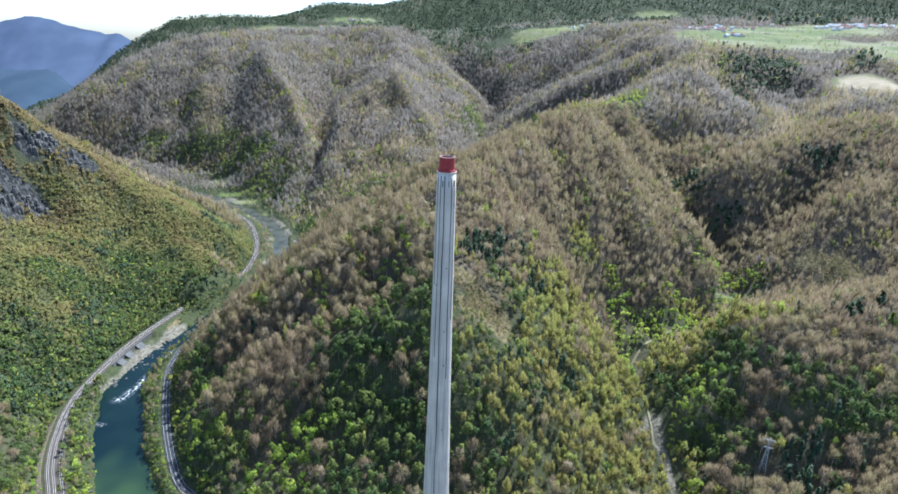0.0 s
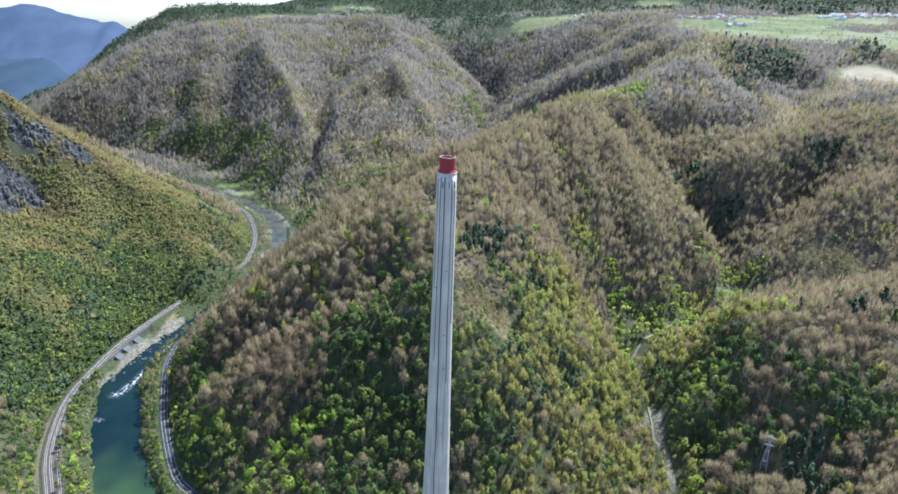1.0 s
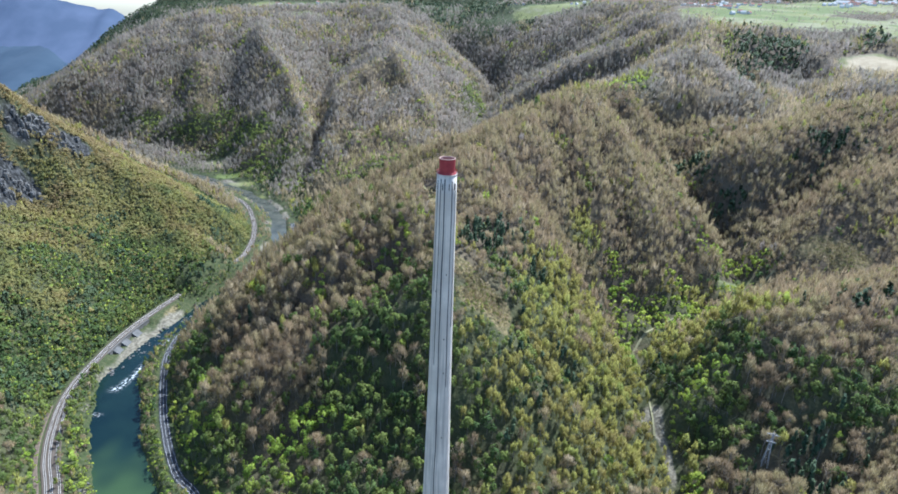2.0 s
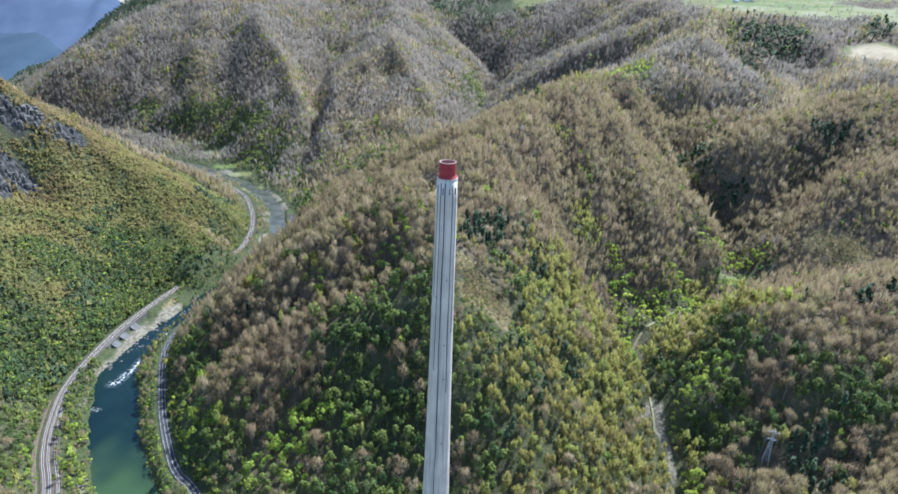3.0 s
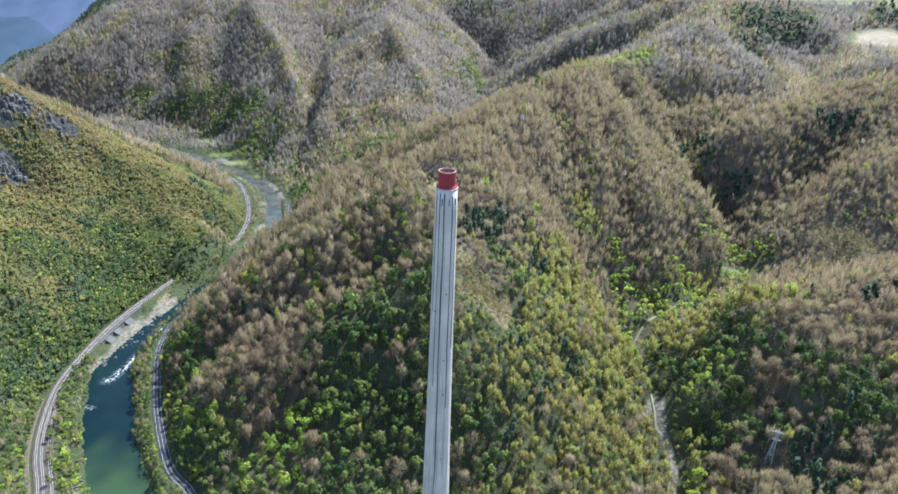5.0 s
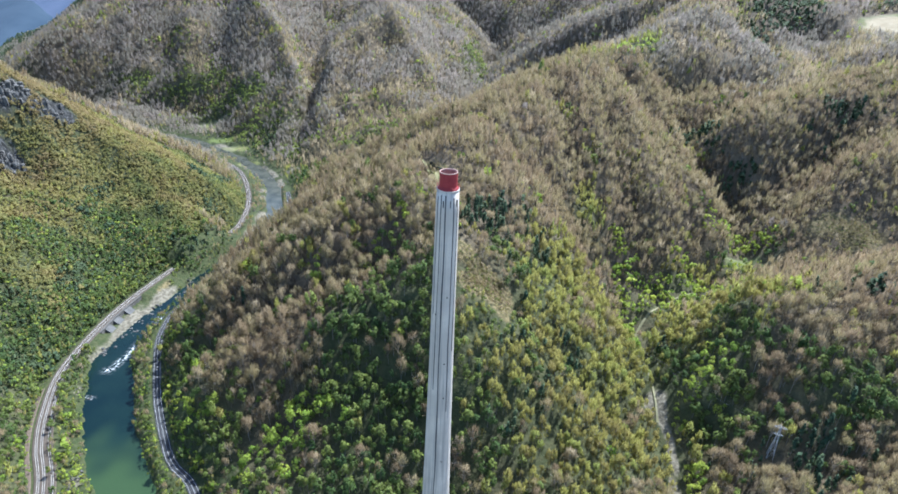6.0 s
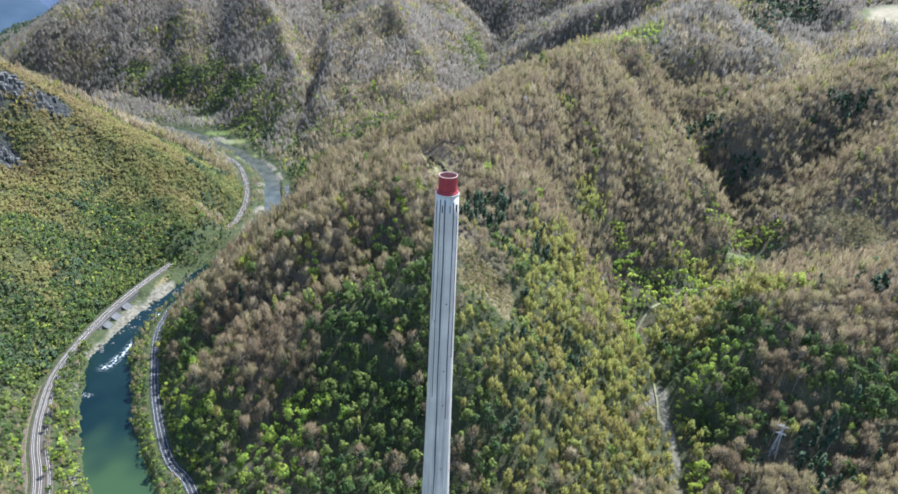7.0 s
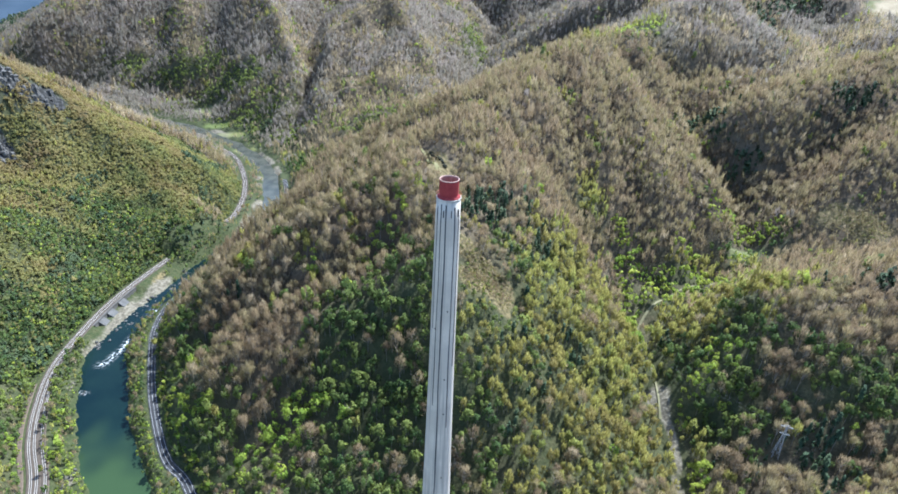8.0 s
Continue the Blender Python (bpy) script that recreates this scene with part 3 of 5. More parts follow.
offs = np.linspace(-42, 42, 43)
co, q = ribbon(RIVER_C[RIVER_C[:, 1] < 2600], offs, np.full(43, -8.0))
river = raw_mesh("river", co, q, m, smooth=True)
FOAM = [(-389, 321, 5, 4), (-385, 334, 3.5, 8), (-382, 351, 3, 10), (-385, 275, 5, 2), (-330, 742, 12, 16), (-336, 722, 6, 10), (-383, 368, 2.5, 9), (-380, 432, 6, 9)]
river.data.attributes.new("foam", "FLOAT", "POINT").data.foreach_set("value", stand(co[:, 0], co[:, 1], FOAM).astype(np.float32))
river.data.attributes.new("shallow", "FLOAT", "POINT").data.foreach_set("value", (1 - step01(150, 240, co[:, 1] + 18 * vnoise(co[:, 0] / 20, co[:, 1] / 20, 77))).astype(np.float32))
river.data.attributes.new("pebbly", "FLOAT", "POINT").data.foreach_set("value", step01(640, 780, co[:, 1]).astype(np.float32))
tagged(river, "green-blue river with white rapids and gravel banks", "river", kind="structure")

# ---------------------------------------------------------------- forest
rng = np.random.default_rng(7)


def spread(n, shape, size, thin, rng):
    """n small triangles gathered in the lobes of a crown: corners (n, 3, 3), in units of the tree's height, and the way each faces (n, 3)."""
    width, base, top, taper = shape
    lobes = max(3, min(14, n // 11))
    u = rng.normal(size=(lobes, 3))
    u /= np.linalg.norm(u, axis=1)[:, None]
    u[:, 2] = np.where(rng.uniform(size=lobes) < 0.75, np.abs(u[:, 2]), u[:, 2])
    lob = u * rng.uniform(0.4, 0.78, lobes)[:, None]
    k = rng.integers(0, lobes, n)
    out = rng.normal(size=(n, 3)) + lob[k] * 1.2 + (0, 0, 0.3)
    out /= np.linalg.norm(out, axis=1)[:, None]
    p = lob[k] + out * rng.uniform(0.2, 0.42, n)[:, None]
    zz = np.clip((p[:, 2] + 1) / 2, 0, 1.08)
    w = width * (1 - taper * np.minimum(zz, 1))
    c = np.stack([p[:, 0] * w, p[:, 1] * w, base + (top - base) * zz], -1)
    if thin > 0.5:  # leaf clumps lie on the lobes
        nrm = out + rng.normal(size=(n, 3)) * 0.35
        d = np.cross(nrm, rng.normal(size=(n, 3)))
        e = np.cross(nrm, d)
    else:  # twigs point up and out
        d = rng.normal(size=(n, 3)) * 0.42 + np.stack([0.8 * p[:, 0], 0.8 * p[:, 1], 1.3 * np.ones(n)], -1)
        e = np.cross(d, out + 0.5 * rng.normal(size=(n, 3)))
    d /= np.linalg.norm(d, axis=1)[:, None]
    e /= np.linalg.norm(e, axis=1)[:, None]
    s = size * rng.uniform(0.7, 1.35, n)[:, None]
    tri = np.stack([c - d * s * 0.6 - e * s * thin * 0.5, c - d * s * 0.4 + e * s * thin * 0.5, c + d * s * 0.7], 1)
    face = 0.6 * out + 0.9 * p + (0, 0, 0.2)
    face /= np.linalg.norm(face, axis=1)[:, None]
    back_to_front = np.einsum("ij,ij->i", np.cross(tri[:, 1] - tri[:, 0], tri[:, 2] - tri[:, 0]), face) < 0
    tri[back_to_front] = tri[back_to_front][:, ::-1]
    return tri, face


def stem(rng, top, thick, limbs, reach, base=0.35):
    """A tapered trunk of three sides and thin limbs: triangles (k, 3, 3)."""
    out = []
    a = np.arange(3) * 2.094
    lo = np.stack([np.cos(a) * thick, np.sin(a) * thick, np.full(3, -0.06)], -1)
    hi = np.stack([np.cos(a) * thick * 0.25, np.sin(a) * thick * 0.25, np.full(3, top)], -1)
    for k in range(3):
        j = (k + 1) % 3
        out += [[lo[k], lo[j], hi[j]], [lo[k], hi[j], hi[k]]]
    for k in range(limbs):
        z0 = rng.uniform(base, top * 0.85)
        g = rng.uniform(0, 6.28)
        tip = np.array([math.cos(g) * reach, math.sin(g) * reach, min(z0 + rng.uniform(0.18, 0.4), 1.0)])
        root = np.array([0, 0, z0])
        w = np.array([-math.sin(g), math.cos(g), 0.4]) * thick * 0.45
        out.append([root - w, root + w, tip])
    return np.array(out)


KINDS = {  # crown width, base, top, taper; clump size and thinness; clumps at four distances; height; limbs
    "bare": ((0.4, 0.3, 1.05, 0.3), 0.125, 0.15, (215, 50, 17, 8), (15, 27), 14),
    "bud": ((0.3, 0.22, 1.04, 0.4), 0.115, 0.36, (150, 38, 16, 8), (12, 25), 8),
    "leaf": ((0.36, 0.2, 1.0, 0.3), 0.09, 0.8, (136, 36, 16, 8), (10, 22), 4),
    "lime": ((0.40, 0.2, 1.0, 0.2), 0.092, 0.85, (136, 36, 16, 8), (8, 18), 4),
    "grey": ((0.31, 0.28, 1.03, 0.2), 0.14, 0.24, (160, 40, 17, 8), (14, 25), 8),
    "dark": ((0.26, 0.08, 1.05, 0.92), 0.1, 0.8, (110, 40, 16, 8), (13, 25), 0),
    "heath": ((0.5, 0.05, 0.85, 0.2), 0.12, 0.6, (60, 30, 14, 8), (9, 17), 0),
}


def templates(kind, lod, count):
    shape, size, thin, clumps, tall, limbs = KINDS[kind]
    if lod >= 2 and kind != "dark":
        shape = (shape[0] * 1.2, shape[1] * 0.4, shape[2], shape[3])
    grow = (1.05, 1.9, 2.8, 4.8)[lod]
    out = []
    for k in range(count):
        g = np.random.default_rng(100 * lod + k + 17 * list(KINDS).index(kind))
        wood = stem(g, 0.95 if kind == "dark" else 0.86, 0.017, (limbs, limbs // 2, 0, 0)[lod], shape[0] * 0.8)
        if lod >= 2:
            wood = wood[:2]
        out.append((spread(clumps[lod], shape, size * grow, thin, g), wood))
    return out


# leafing stands: x, y, half-lengths
LEAFY = [(-620, 1440, 130, 36), (-800, 1540, 150, 40), (-1000, 1620, 150, 40), (300, 300, 40, 50), (15, 205, 75, 60), (-540, 420, 120, 150), (-480, 300, 60, 100), (-450, 560, 60, 80),
         (-40, 190, 60, 45), (10, 250, 60, 50), (-95, 250, 40, 40), (80, 340, 30, 40), (-280, 260, 40, 120), (-225, 190, 60, 40), (-440, 600, 60, 60), (-500, 420, 50, 120),
         (-430, 200, 60, 140), (250, 300, 25, 90), (300, 430, 70, 30), (420, 500, 50, 30), (270, 230, 25, 40), (-300, 950, 90, 60), (-520, 1250, 160, 70),
         (-640, 1400, 160, 40), (-120, 1080, 120, 60), (-380, 1120, 60, 60), (80, 1700, 60, 160), (-60, 120, 150, 40), (380, 200, 90, 40)]
BUDDY = [(40, 240, 50, 50), (150, 230, 60, 60), (180, 300, 40, 60), (165, 383, 45, 45), (195, 323, 40, 45), (203, 250, 34, 40), (215, 190, 30, 40), (340, 470, 60, 30), (310, 330, 50, 30), (-600, 640, 110, 80), (120, 250, 70, 110), (160, 340, 60, 90), (110, 160, 70, 50), (-560, 740, 150, 60), (-480, 660, 110, 110), (-650, 660, 80, 80), (200, 540, 26, 40),
         (400, 1060, 60, 60), (240, 910, 60, 30), (300, 380, 60, 40), (300, 300, 50, 30), (-380, 960, 60, 60), (330, 1000, 30, 20)]
LIMY = [(-143, 188, 14, 14), (-145, 165, 14, 14), (-162, 158, 12, 14), (-127, 195, 9, 9), (-167, 141, 12, 12), (-125, 139, 14, 10), (-222, 172, 9, 9), (-257, 212, 8, 10), (269, 258, 9, 14), (249, 241, 8, 10), (242, 228, 8, 10),
        (300, 450, 60, 20), (252, 430, 22, 40), (246, 490, 18, 26), (225, 330, 10, 40), (330, 465, 44, 15), (295, 450, 36, 14), (365, 1035, 40, 24), (300, 985, 24, 14), (402, 556, 30, 16), (340, 500, 30, 14), (446, 534, 24, 14), (287, 285, 12, 20), (276, 425, 20, 12), (233, 410, 10, 34), (260, 458, 16, 18), (238, 509, 12, 18), (-146, 184, 12, 12),
        (-136, 200, 9, 9), (-59, 204, 5, 5), (-85, 180, 5, 5), (-267, 217, 12, 12), (-455, 505, 30, 24), (345, 990, 34, 16), (-362, 182, 14, 24), (-340, 227, 12, 18),
        (-130, 165, 22, 28), (-110, 195, 16, 16), (-235, 200, 22, 30), (-265, 250, 16, 40), (-255, 170, 18, 20), (-300, 170, 26, 40), (-320, 190, 14, 30), (-60, 190, 7, 7), (280, 262, 18, 14),
        (255, 250, 14, 22), (235, 170, 12, 40), (330, 430, 60, 16), (-325, 330, 12, 60), (-460, 480, 40, 40), (385, 1030, 40, 30), (-330, 135, 20, 40), (420, 505, 30, 20)]
# conifer stands; low across the river and in the upland hollow they double as shade
DARKY = [(395, 304, 36, 10), (455, 302, 36, 10), (470, 655, 30, 30), (253, 340, 12, 40), (64, 381, 14, 40), (81, 317, 14, 30), (84, 225, 14, 40), (134, 229, 10, 40), (439, 303, 30, 14), (-415, 572, 16, 18), (789, 1278, 60, 60),
         (-500, 370, 60, 70), (-470, 270, 60, 60), (-540, 300, 80, 80), (-560, 450, 50, 40), (-380, 620, 40, 50), (-1400, 2720, 400, 90), (-700, 2950, 400, 150), (300, 2800, 700, 170), (1300, 2750, 700, 170), (2000, 2600, 400, 200), (330, 165, 60, 30),
         (60, 200, 40, 60), (110, 290, 30, 70), (90, 400, 30, 60), (30, 370, 20, 40), (-470, 330, 40, 70), (700, 1160, 60, 90), (820, 1270, 60, 50),
         (-450, 1180, 40, 30), (1085, 1285, 40, 34), (845, 1320, 70, 80), (-412, 585, 18, 16), (620, 700, 60, 40), (440, 760, 40, 60), (1080, 1320, 26, 14)]


ground_mark("herb", np.maximum(np.maximum((1 - step01(60, 138, np.minimum(d_riv, d_road * 2.3))) * 0.9, 0.85 * stand(GX, GY, SCRUB) * (1 - 0.7 * step01(25, 80, GZ))), np.maximum(0.75 * np.maximum(stand(GX, GY, LEAFY), stand(GX, GY, BUDDY)), 0.9 * step01(2100, 2300, GY - 250 * step01(200, -300, GX)))))


def scrub(seed):
    g = np.random.default_rng(seed)
    x, y = g.uniform(-820, -380, 46000), g.uniform(260, 920, 46000)
    z, d_riv, d_rail, d_road, field, half = height(x, y, True)
    crag = sum(np.exp(-((x - cx) / cr) ** 2 - ((y - cy) / cr) ** 2) for cx, cy, cr in CRAGS)
    ok = (stand(x, y, SCRUB) + 0.3 * vnoise(x / 19, y / 19, 95) > 0.3) & (d_rail > 8) & (d_riv > 52) & (crag + 0.4 * vnoise(x / 12, y / 12, 9) < 0.5)
    x, y, z = x[ok], y[ok], z[ok]
    soft_patch = vnoise(x / 60, y / 60, 96)
    high = (z - 30) / 120 + 0.3 * soft_patch
    kinds = np.where(g.uniform(size=len(x)) < 0.05, 1, 6)
    low = step01(0.55, 0.15, high + 0.3 * vnoise(x / 30, y / 30, 92)) * step01(660, 560, y)
    kinds = np.where(g.uniform(size=len(x)) < 0.85 * low, 2, kinds)
    kinds = np.where(g.uniform(size=len(x)) < 0.14 * low, 3, kinds)
    # conifers mixed in, partly to darken the low slope like cloud shade
    kinds = np.where(g.uniform(size=len(x)) < 0.1 * low, 5, kinds)
    kinds = np.where((high < 0.5) & (vnoise(x / 25, y / 25, 97) + g.uniform(-0.3, 0.3, len(x)) > 0.75), 5, kinds)
    shade = 0.42 - 0.55 * high + 0.4 * vnoise(x / 80, y / 80, 94) + 0.2 * vnoise(x / 22, y / 22, 95)
    # the leafy crowns' tint is lowered too, cloud shade put into colour
    return x, y, z - 0.3, kinds, g.uniform(0.5, 0.9, len(x)) * np.where(kinds == 6, 0.75, 0.62), g, np.clip(np.where(kinds == 2, -0.2, shade), -0.5, 0.4)


def sow(near, far, gap, seed, wide=43):
    """Places for trees between two distances from the flight's middle, on a jittered lattice."""
    g = np.random.default_rng(seed)
    w = far * math.sin(radians(wide))
    nx, ny = int(2 * w / gap), int((far + 100) / gap)
    i, j = np.meshgrid(np.arange(nx), np.arange(ny))
    x = -w + (i + 0.5 * (j % 2) + g.uniform(-0.62, 0.62, i.shape)) * gap
    y = -200 + (j + g.uniform(-0.62, 0.62, i.shape)) * gap
    x, y = x.ravel(), y.ravel()
    r = np.hypot(x, y + 200)
    keep = (r > near) & (r < far) & (np.abs(np.degrees(np.arctan2(x, y + 200))) < wide) & (y > 90)
    x, y = x[keep], y[keep]
    z, d_riv, d_rail, d_road, field, half = height(x, y, True)
    open_ = stand(x, y, BALD) + stand(x, y, SCREE) + 0.35 * vnoise(x / 9, y / 9, 41)
    crag = sum(np.exp(-((x - cx) / cr) ** 2 - ((y - cy) / cr) ** 2) for cx, cy, cr in CRAGS)
    ok = (d_riv > half + 4) & (d_rail > 9.5) & (d_road > 7.5) & ((field + 0.3 * vnoise(x / 25, y / 25, 8) < 0.42) | ((y > 1450) & (vnoise(x / 60, y / 14, 98) + 0.5 * vnoise(x / 9, y / 9, 99) > 0.72))) & (open_ < 0.5) & (crag + 0.4 * vnoise(x / 12, y / 12, 9) < 0.42)
    ok &= (stand(x, y, SHOALS) < 0.4) | (z > -2)
    ok &= vnoise(x / 15, y / 15, 91) + 0.6 * vnoise(x / 6, y / 6, 92) > -0.85
    ok &= (np.hypot(x - 295, (y - 160) * 0.6) > 9)
    ok &= (far_from(CREST_C, x, y, 20) > 6.5) & (far_from(TRACK_C, x, y, 20) > 3.5) & ~((x > -446) & (x < -382) & (y > 352) & (y < 548) & (d_rail < 45) & (d_riv < 45))
    x, y, z = x[ok], y[ok], z[ok] - 0.3
    small = np.minimum(1, 0.45 + 0.55 * step01(5, 40, np.minimum(np.minimum(d_rail, d_road), d_riv - half - 3))[ok])
    small = small * (1 - 0.55 * step01(0.01, 0.2, field[ok])) * (1 - 0.45 * step01(2200, 2600, y))
    small = small * (1 - 0.45 * np.clip(1.6 * stand(x, y, [(a, e - 6, 1.5 * c, 1.6 * d) for a, e, c, d in BALD + SCREE]), 0, 1))
    thick = stand(x, y, SCRUB) + 0.3 * vnoise(x / 19, y / 19, 95) < 0.34
    x, y, z, small = x[thick], y[thick], z[thick], small[thick]
    n1, n3 = vnoise(x / 28, y / 28, 51), vnoise(x / 70, y / 70, 52)
    leafy, buddy, limy, darky = [np.clip(stand(x, y, p) + (0.55 if far < 700 else 0.38) * vnoise(x / 17, y / 17, s), 0, 1) for p, s in ((LEAFY, 61), (BUDDY, 62), (LIMY, 63), (DARKY, 64))]
    darky = np.clip(darky + 0.7 * step01(2090, 2270, y - 250 * step01(200, -300, x)), 0, 1.3)
    # with distance, haze-tinted grey crowns take over from brown and green
    away = step01(800, 2000, np.hypot(x, y + 200))
    leafy, buddy = leafy * (1 - 0.25 * away), buddy * (1 - 0.5 * away)
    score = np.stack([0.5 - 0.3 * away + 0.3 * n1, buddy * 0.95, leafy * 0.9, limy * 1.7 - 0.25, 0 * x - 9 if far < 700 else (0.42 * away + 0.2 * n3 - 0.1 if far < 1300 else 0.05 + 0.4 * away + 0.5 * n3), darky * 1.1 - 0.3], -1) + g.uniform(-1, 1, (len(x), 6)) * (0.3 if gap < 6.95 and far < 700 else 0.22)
    return x, y, z, score.argmax(1), small, g


def tufts(seed):
    """Places for the grass tufts and low shrubs of the bald patches on the hill."""
    g = np.random.default_rng(seed)
    x, y = np.concatenate([g.normal(40, 17, 1500), g.normal(-18, 8, 200), g.normal(540, 28, 1400)]), np.concatenate([g.normal(290, 15, 1500), g.normal(468, 20, 200), g.normal(480, 22, 1400)])
    ok = stand(x, y, BALD) + 0.35 * vnoise(x / 9, y / 9, 41) > 0.5
    x, y = x[ok], y[ok]
    kinds = np.where(g.uniform(size=len(x)) < 0.3, 0, np.where(g.uniform(size=len(x)) < 0.85, 6, 2))
    return x, y, height(x, y) - 0.15, kinds, g.uniform(0.1, 0.3, len(x)), g


def bushes(seed):
    """Places for the bushes on the banks of river, road and railway."""
    g = np.random.default_rng(seed)
    x, y = g.uniform(-520, -180, 9500), g.uniform(110, 640, 9500)
    z, d_riv, d_rail, d_road, field, half = height(x, y, True)
    ok = (d_riv > half + 2.5) & (d_rail > 7.6) & (d_road > 5.6) & ((d_riv < half + 26) | (d_road < 17) | (d_rail < 22)) & (vnoise(x / 8, y / 8, 71) > -0.55)
    ok &= ~((x > -439) & (d_rail < 40) & (x < -382) & (y > 352) & (y < 540)) | ((vnoise(x / 7, y / 7, 78) > 0.45) & (x > -405) & (y > 476))
    x, y, z = x[ok], y[ok], z[ok]
    kinds = np.where(vnoise(x / 20, y / 20, 72) + g.uniform(-0.4, 0.4, len(x)) - (y - 200) / 300 > 0.1, 3, 2)
    kinds = np.where(g.uniform(size=len(x)) < 0.12, 1, kinds)
    return x, y, z - 0.3, kinds, g.uniform(0.26, 0.68, len(x)), g


def plant(name, label, lod, x, y, z, kinds, small, g, shade=None):
    """Joins all the trees of one distance into one mesh of crowns a kind, and one of trunks."""
    woods = []
    for k, kind in enumerate(KINDS):
        here = np.where(kinds == k)[0]
        if not len(here):
            continue
        temps = templates(kind, lod, 8)
        pick = g.integers(0, 8, len(here))
        low, high = KINDS[kind][4]
        even = (0, 0, 0.28, 0.2)[lod] * (high - low)
        tall = g.uniform(low + even, high - even, len(here)) * small[here]
        tall = tall * np.exp(g.normal(0, 0.16, len(here)))
        wide = np.minimum(tall * g.uniform(0.62, 1.12, len(here)), 22)
        turn = g.uniform(0, 6.283, len(here))
        tint = np.clip(0.5 + 0.3 * vnoise(x[here] / 34, y[here] / 34, 81 + k) + 0.15 * vnoise(x[here] / 12, y[here] / 12, 85 + k) + (0 if shade is None else shade[here]) + g.normal(0, (0.17, 0.14, 0.1, 0.1)[lod], len(here)), 0, 1)
        lean = np.stack([height(x[here] - 6, y[here]) - height(x[here] + 6, y[here]), height(x[here], y[here] - 6) - height(x[here], y[here] + 6), np.full(len(here), 12.0)], -1)
        lean = 0.85 * lean / np.linalg.norm(lean, axis=1)[:, None] + (0, 0, 0.15)
        lean *= (0.42, 0.9, 1.3, 1.4)[lod] * (1.5 if kind in ("bare", "grey", "heath") else 1.0) / np.linalg.norm(lean, axis=1)[:, None]
        cos, tin, nor = [], [], []
        for t in range(8):
            w = here[pick == t]
            sel = pick == t
            c, s = np.cos(turn[sel])[:, None, None], np.sin(turn[sel])[:, None, None]
            f = temps[t][0][1]
            nrm = np.stack([f[None, :, 0] * c[:, :, 0] - f[None, :, 1] * s[:, :, 0], f[None, :, 0] * s[:, :, 0] + f[None, :, 1] * c[:, :, 0], np.broadcast_to(f[None, :, 2], (len(w), len(f)))], -1) + lean[sel][:, None]
            nor.append(np.repeat((nrm / np.linalg.norm(nrm, axis=2)[:, :, None]).reshape(-1, 3), 3, axis=0))
            for group, tr in ((cos, temps[t][0][0]), (woods, temps[t][1])):
                px = (tr[None, :, :, 0] * c - tr[None, :, :, 1] * s) * wide[sel][:, None, None] + x[w][:, None, None]
                py = (tr[None, :, :, 0] * s + tr[None, :, :, 1] * c) * wide[sel][:, None, None] + y[w][:, None, None]
                pz = tr[None, :, :, 2] * tall[sel][:, None, None] + z[w][:, None, None]
                group.append(np.stack([px, py, pz], -1).reshape(-1, 3))
            tin.append(np.repeat(tint[sel], len(f) * 3))
        co = np.concatenate(cos)
        ob = raw_mesh(f"{FOREST[kind][0]}{name}", co, np.arange(len(co)).reshape(-1, 3), M[kind], np.concatenate(tin), round_off=np.concatenate(nor))
        tagged(ob, f"{FOREST[kind][1]} {label}", "woods", kind="stuff")
    co = np.concatenate(woods)
    tagged(raw_mesh(f"tree_trunks{name}", co, np.arange(len(co)).reshape(-1, 3), M["bark"]), f"grey trunks of the woods {label}", "trunks", kind="stuff")


FOREST = {"grey": ("haze_grey_woods", "grey-brown haze-tinted bare crowns of beech woods"), "bare": ("bare_woods", "bare brown crowns of beech woods"), "bud": ("budding_woods", "yellowish budding crowns of spring woods"),
          "leaf": ("green_woods", "young green leafy crowns"), "lime": ("fresh_green_woods", "bright fresh green crowns"), "dark": ("conifer_woods", "dark green conifers"), "heath": ("scrub", "olive and brown low bushes")}
TREES = [sow(270, 640, 7.1, 1, 57), sow(640, 1250, 7.0, 2, 45), sow(1250, 2550, 9.4, 3), sow(2550, 4000, 11.5, 4)]

# the trees at the foot of the hill behind the chimney stand each by itself; the rest are joined
x, y, z, kinds, small, g = TREES[0]
strip_of_hill = (y > 128) & (np.abs(x + 10) < 190) & (y < 215)
order = np.where(strip_of_hill)[0]
order = order[np.argsort(y[order])][:300]
rest = np.setdiff1d(np.arange(len(x)), order)
plant("", "on the near slopes", 0, x[rest], y[rest], z[rest], kinds[rest], small[rest], g)
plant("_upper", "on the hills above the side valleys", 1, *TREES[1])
# tints shifted up: pale haze on the far hills, put into crown colour
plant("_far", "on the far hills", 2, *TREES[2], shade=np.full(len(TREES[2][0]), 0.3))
plant("_scrub", "in low scrub on the slope across the river", 2, *scrub(14))
plant("_tufts", "in low tufts on the bald patches of the hill", 1, *tufts(15))
plant("_bank", "in bushes along the river banks", 1, *bushes(9))
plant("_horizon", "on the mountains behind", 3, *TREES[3])

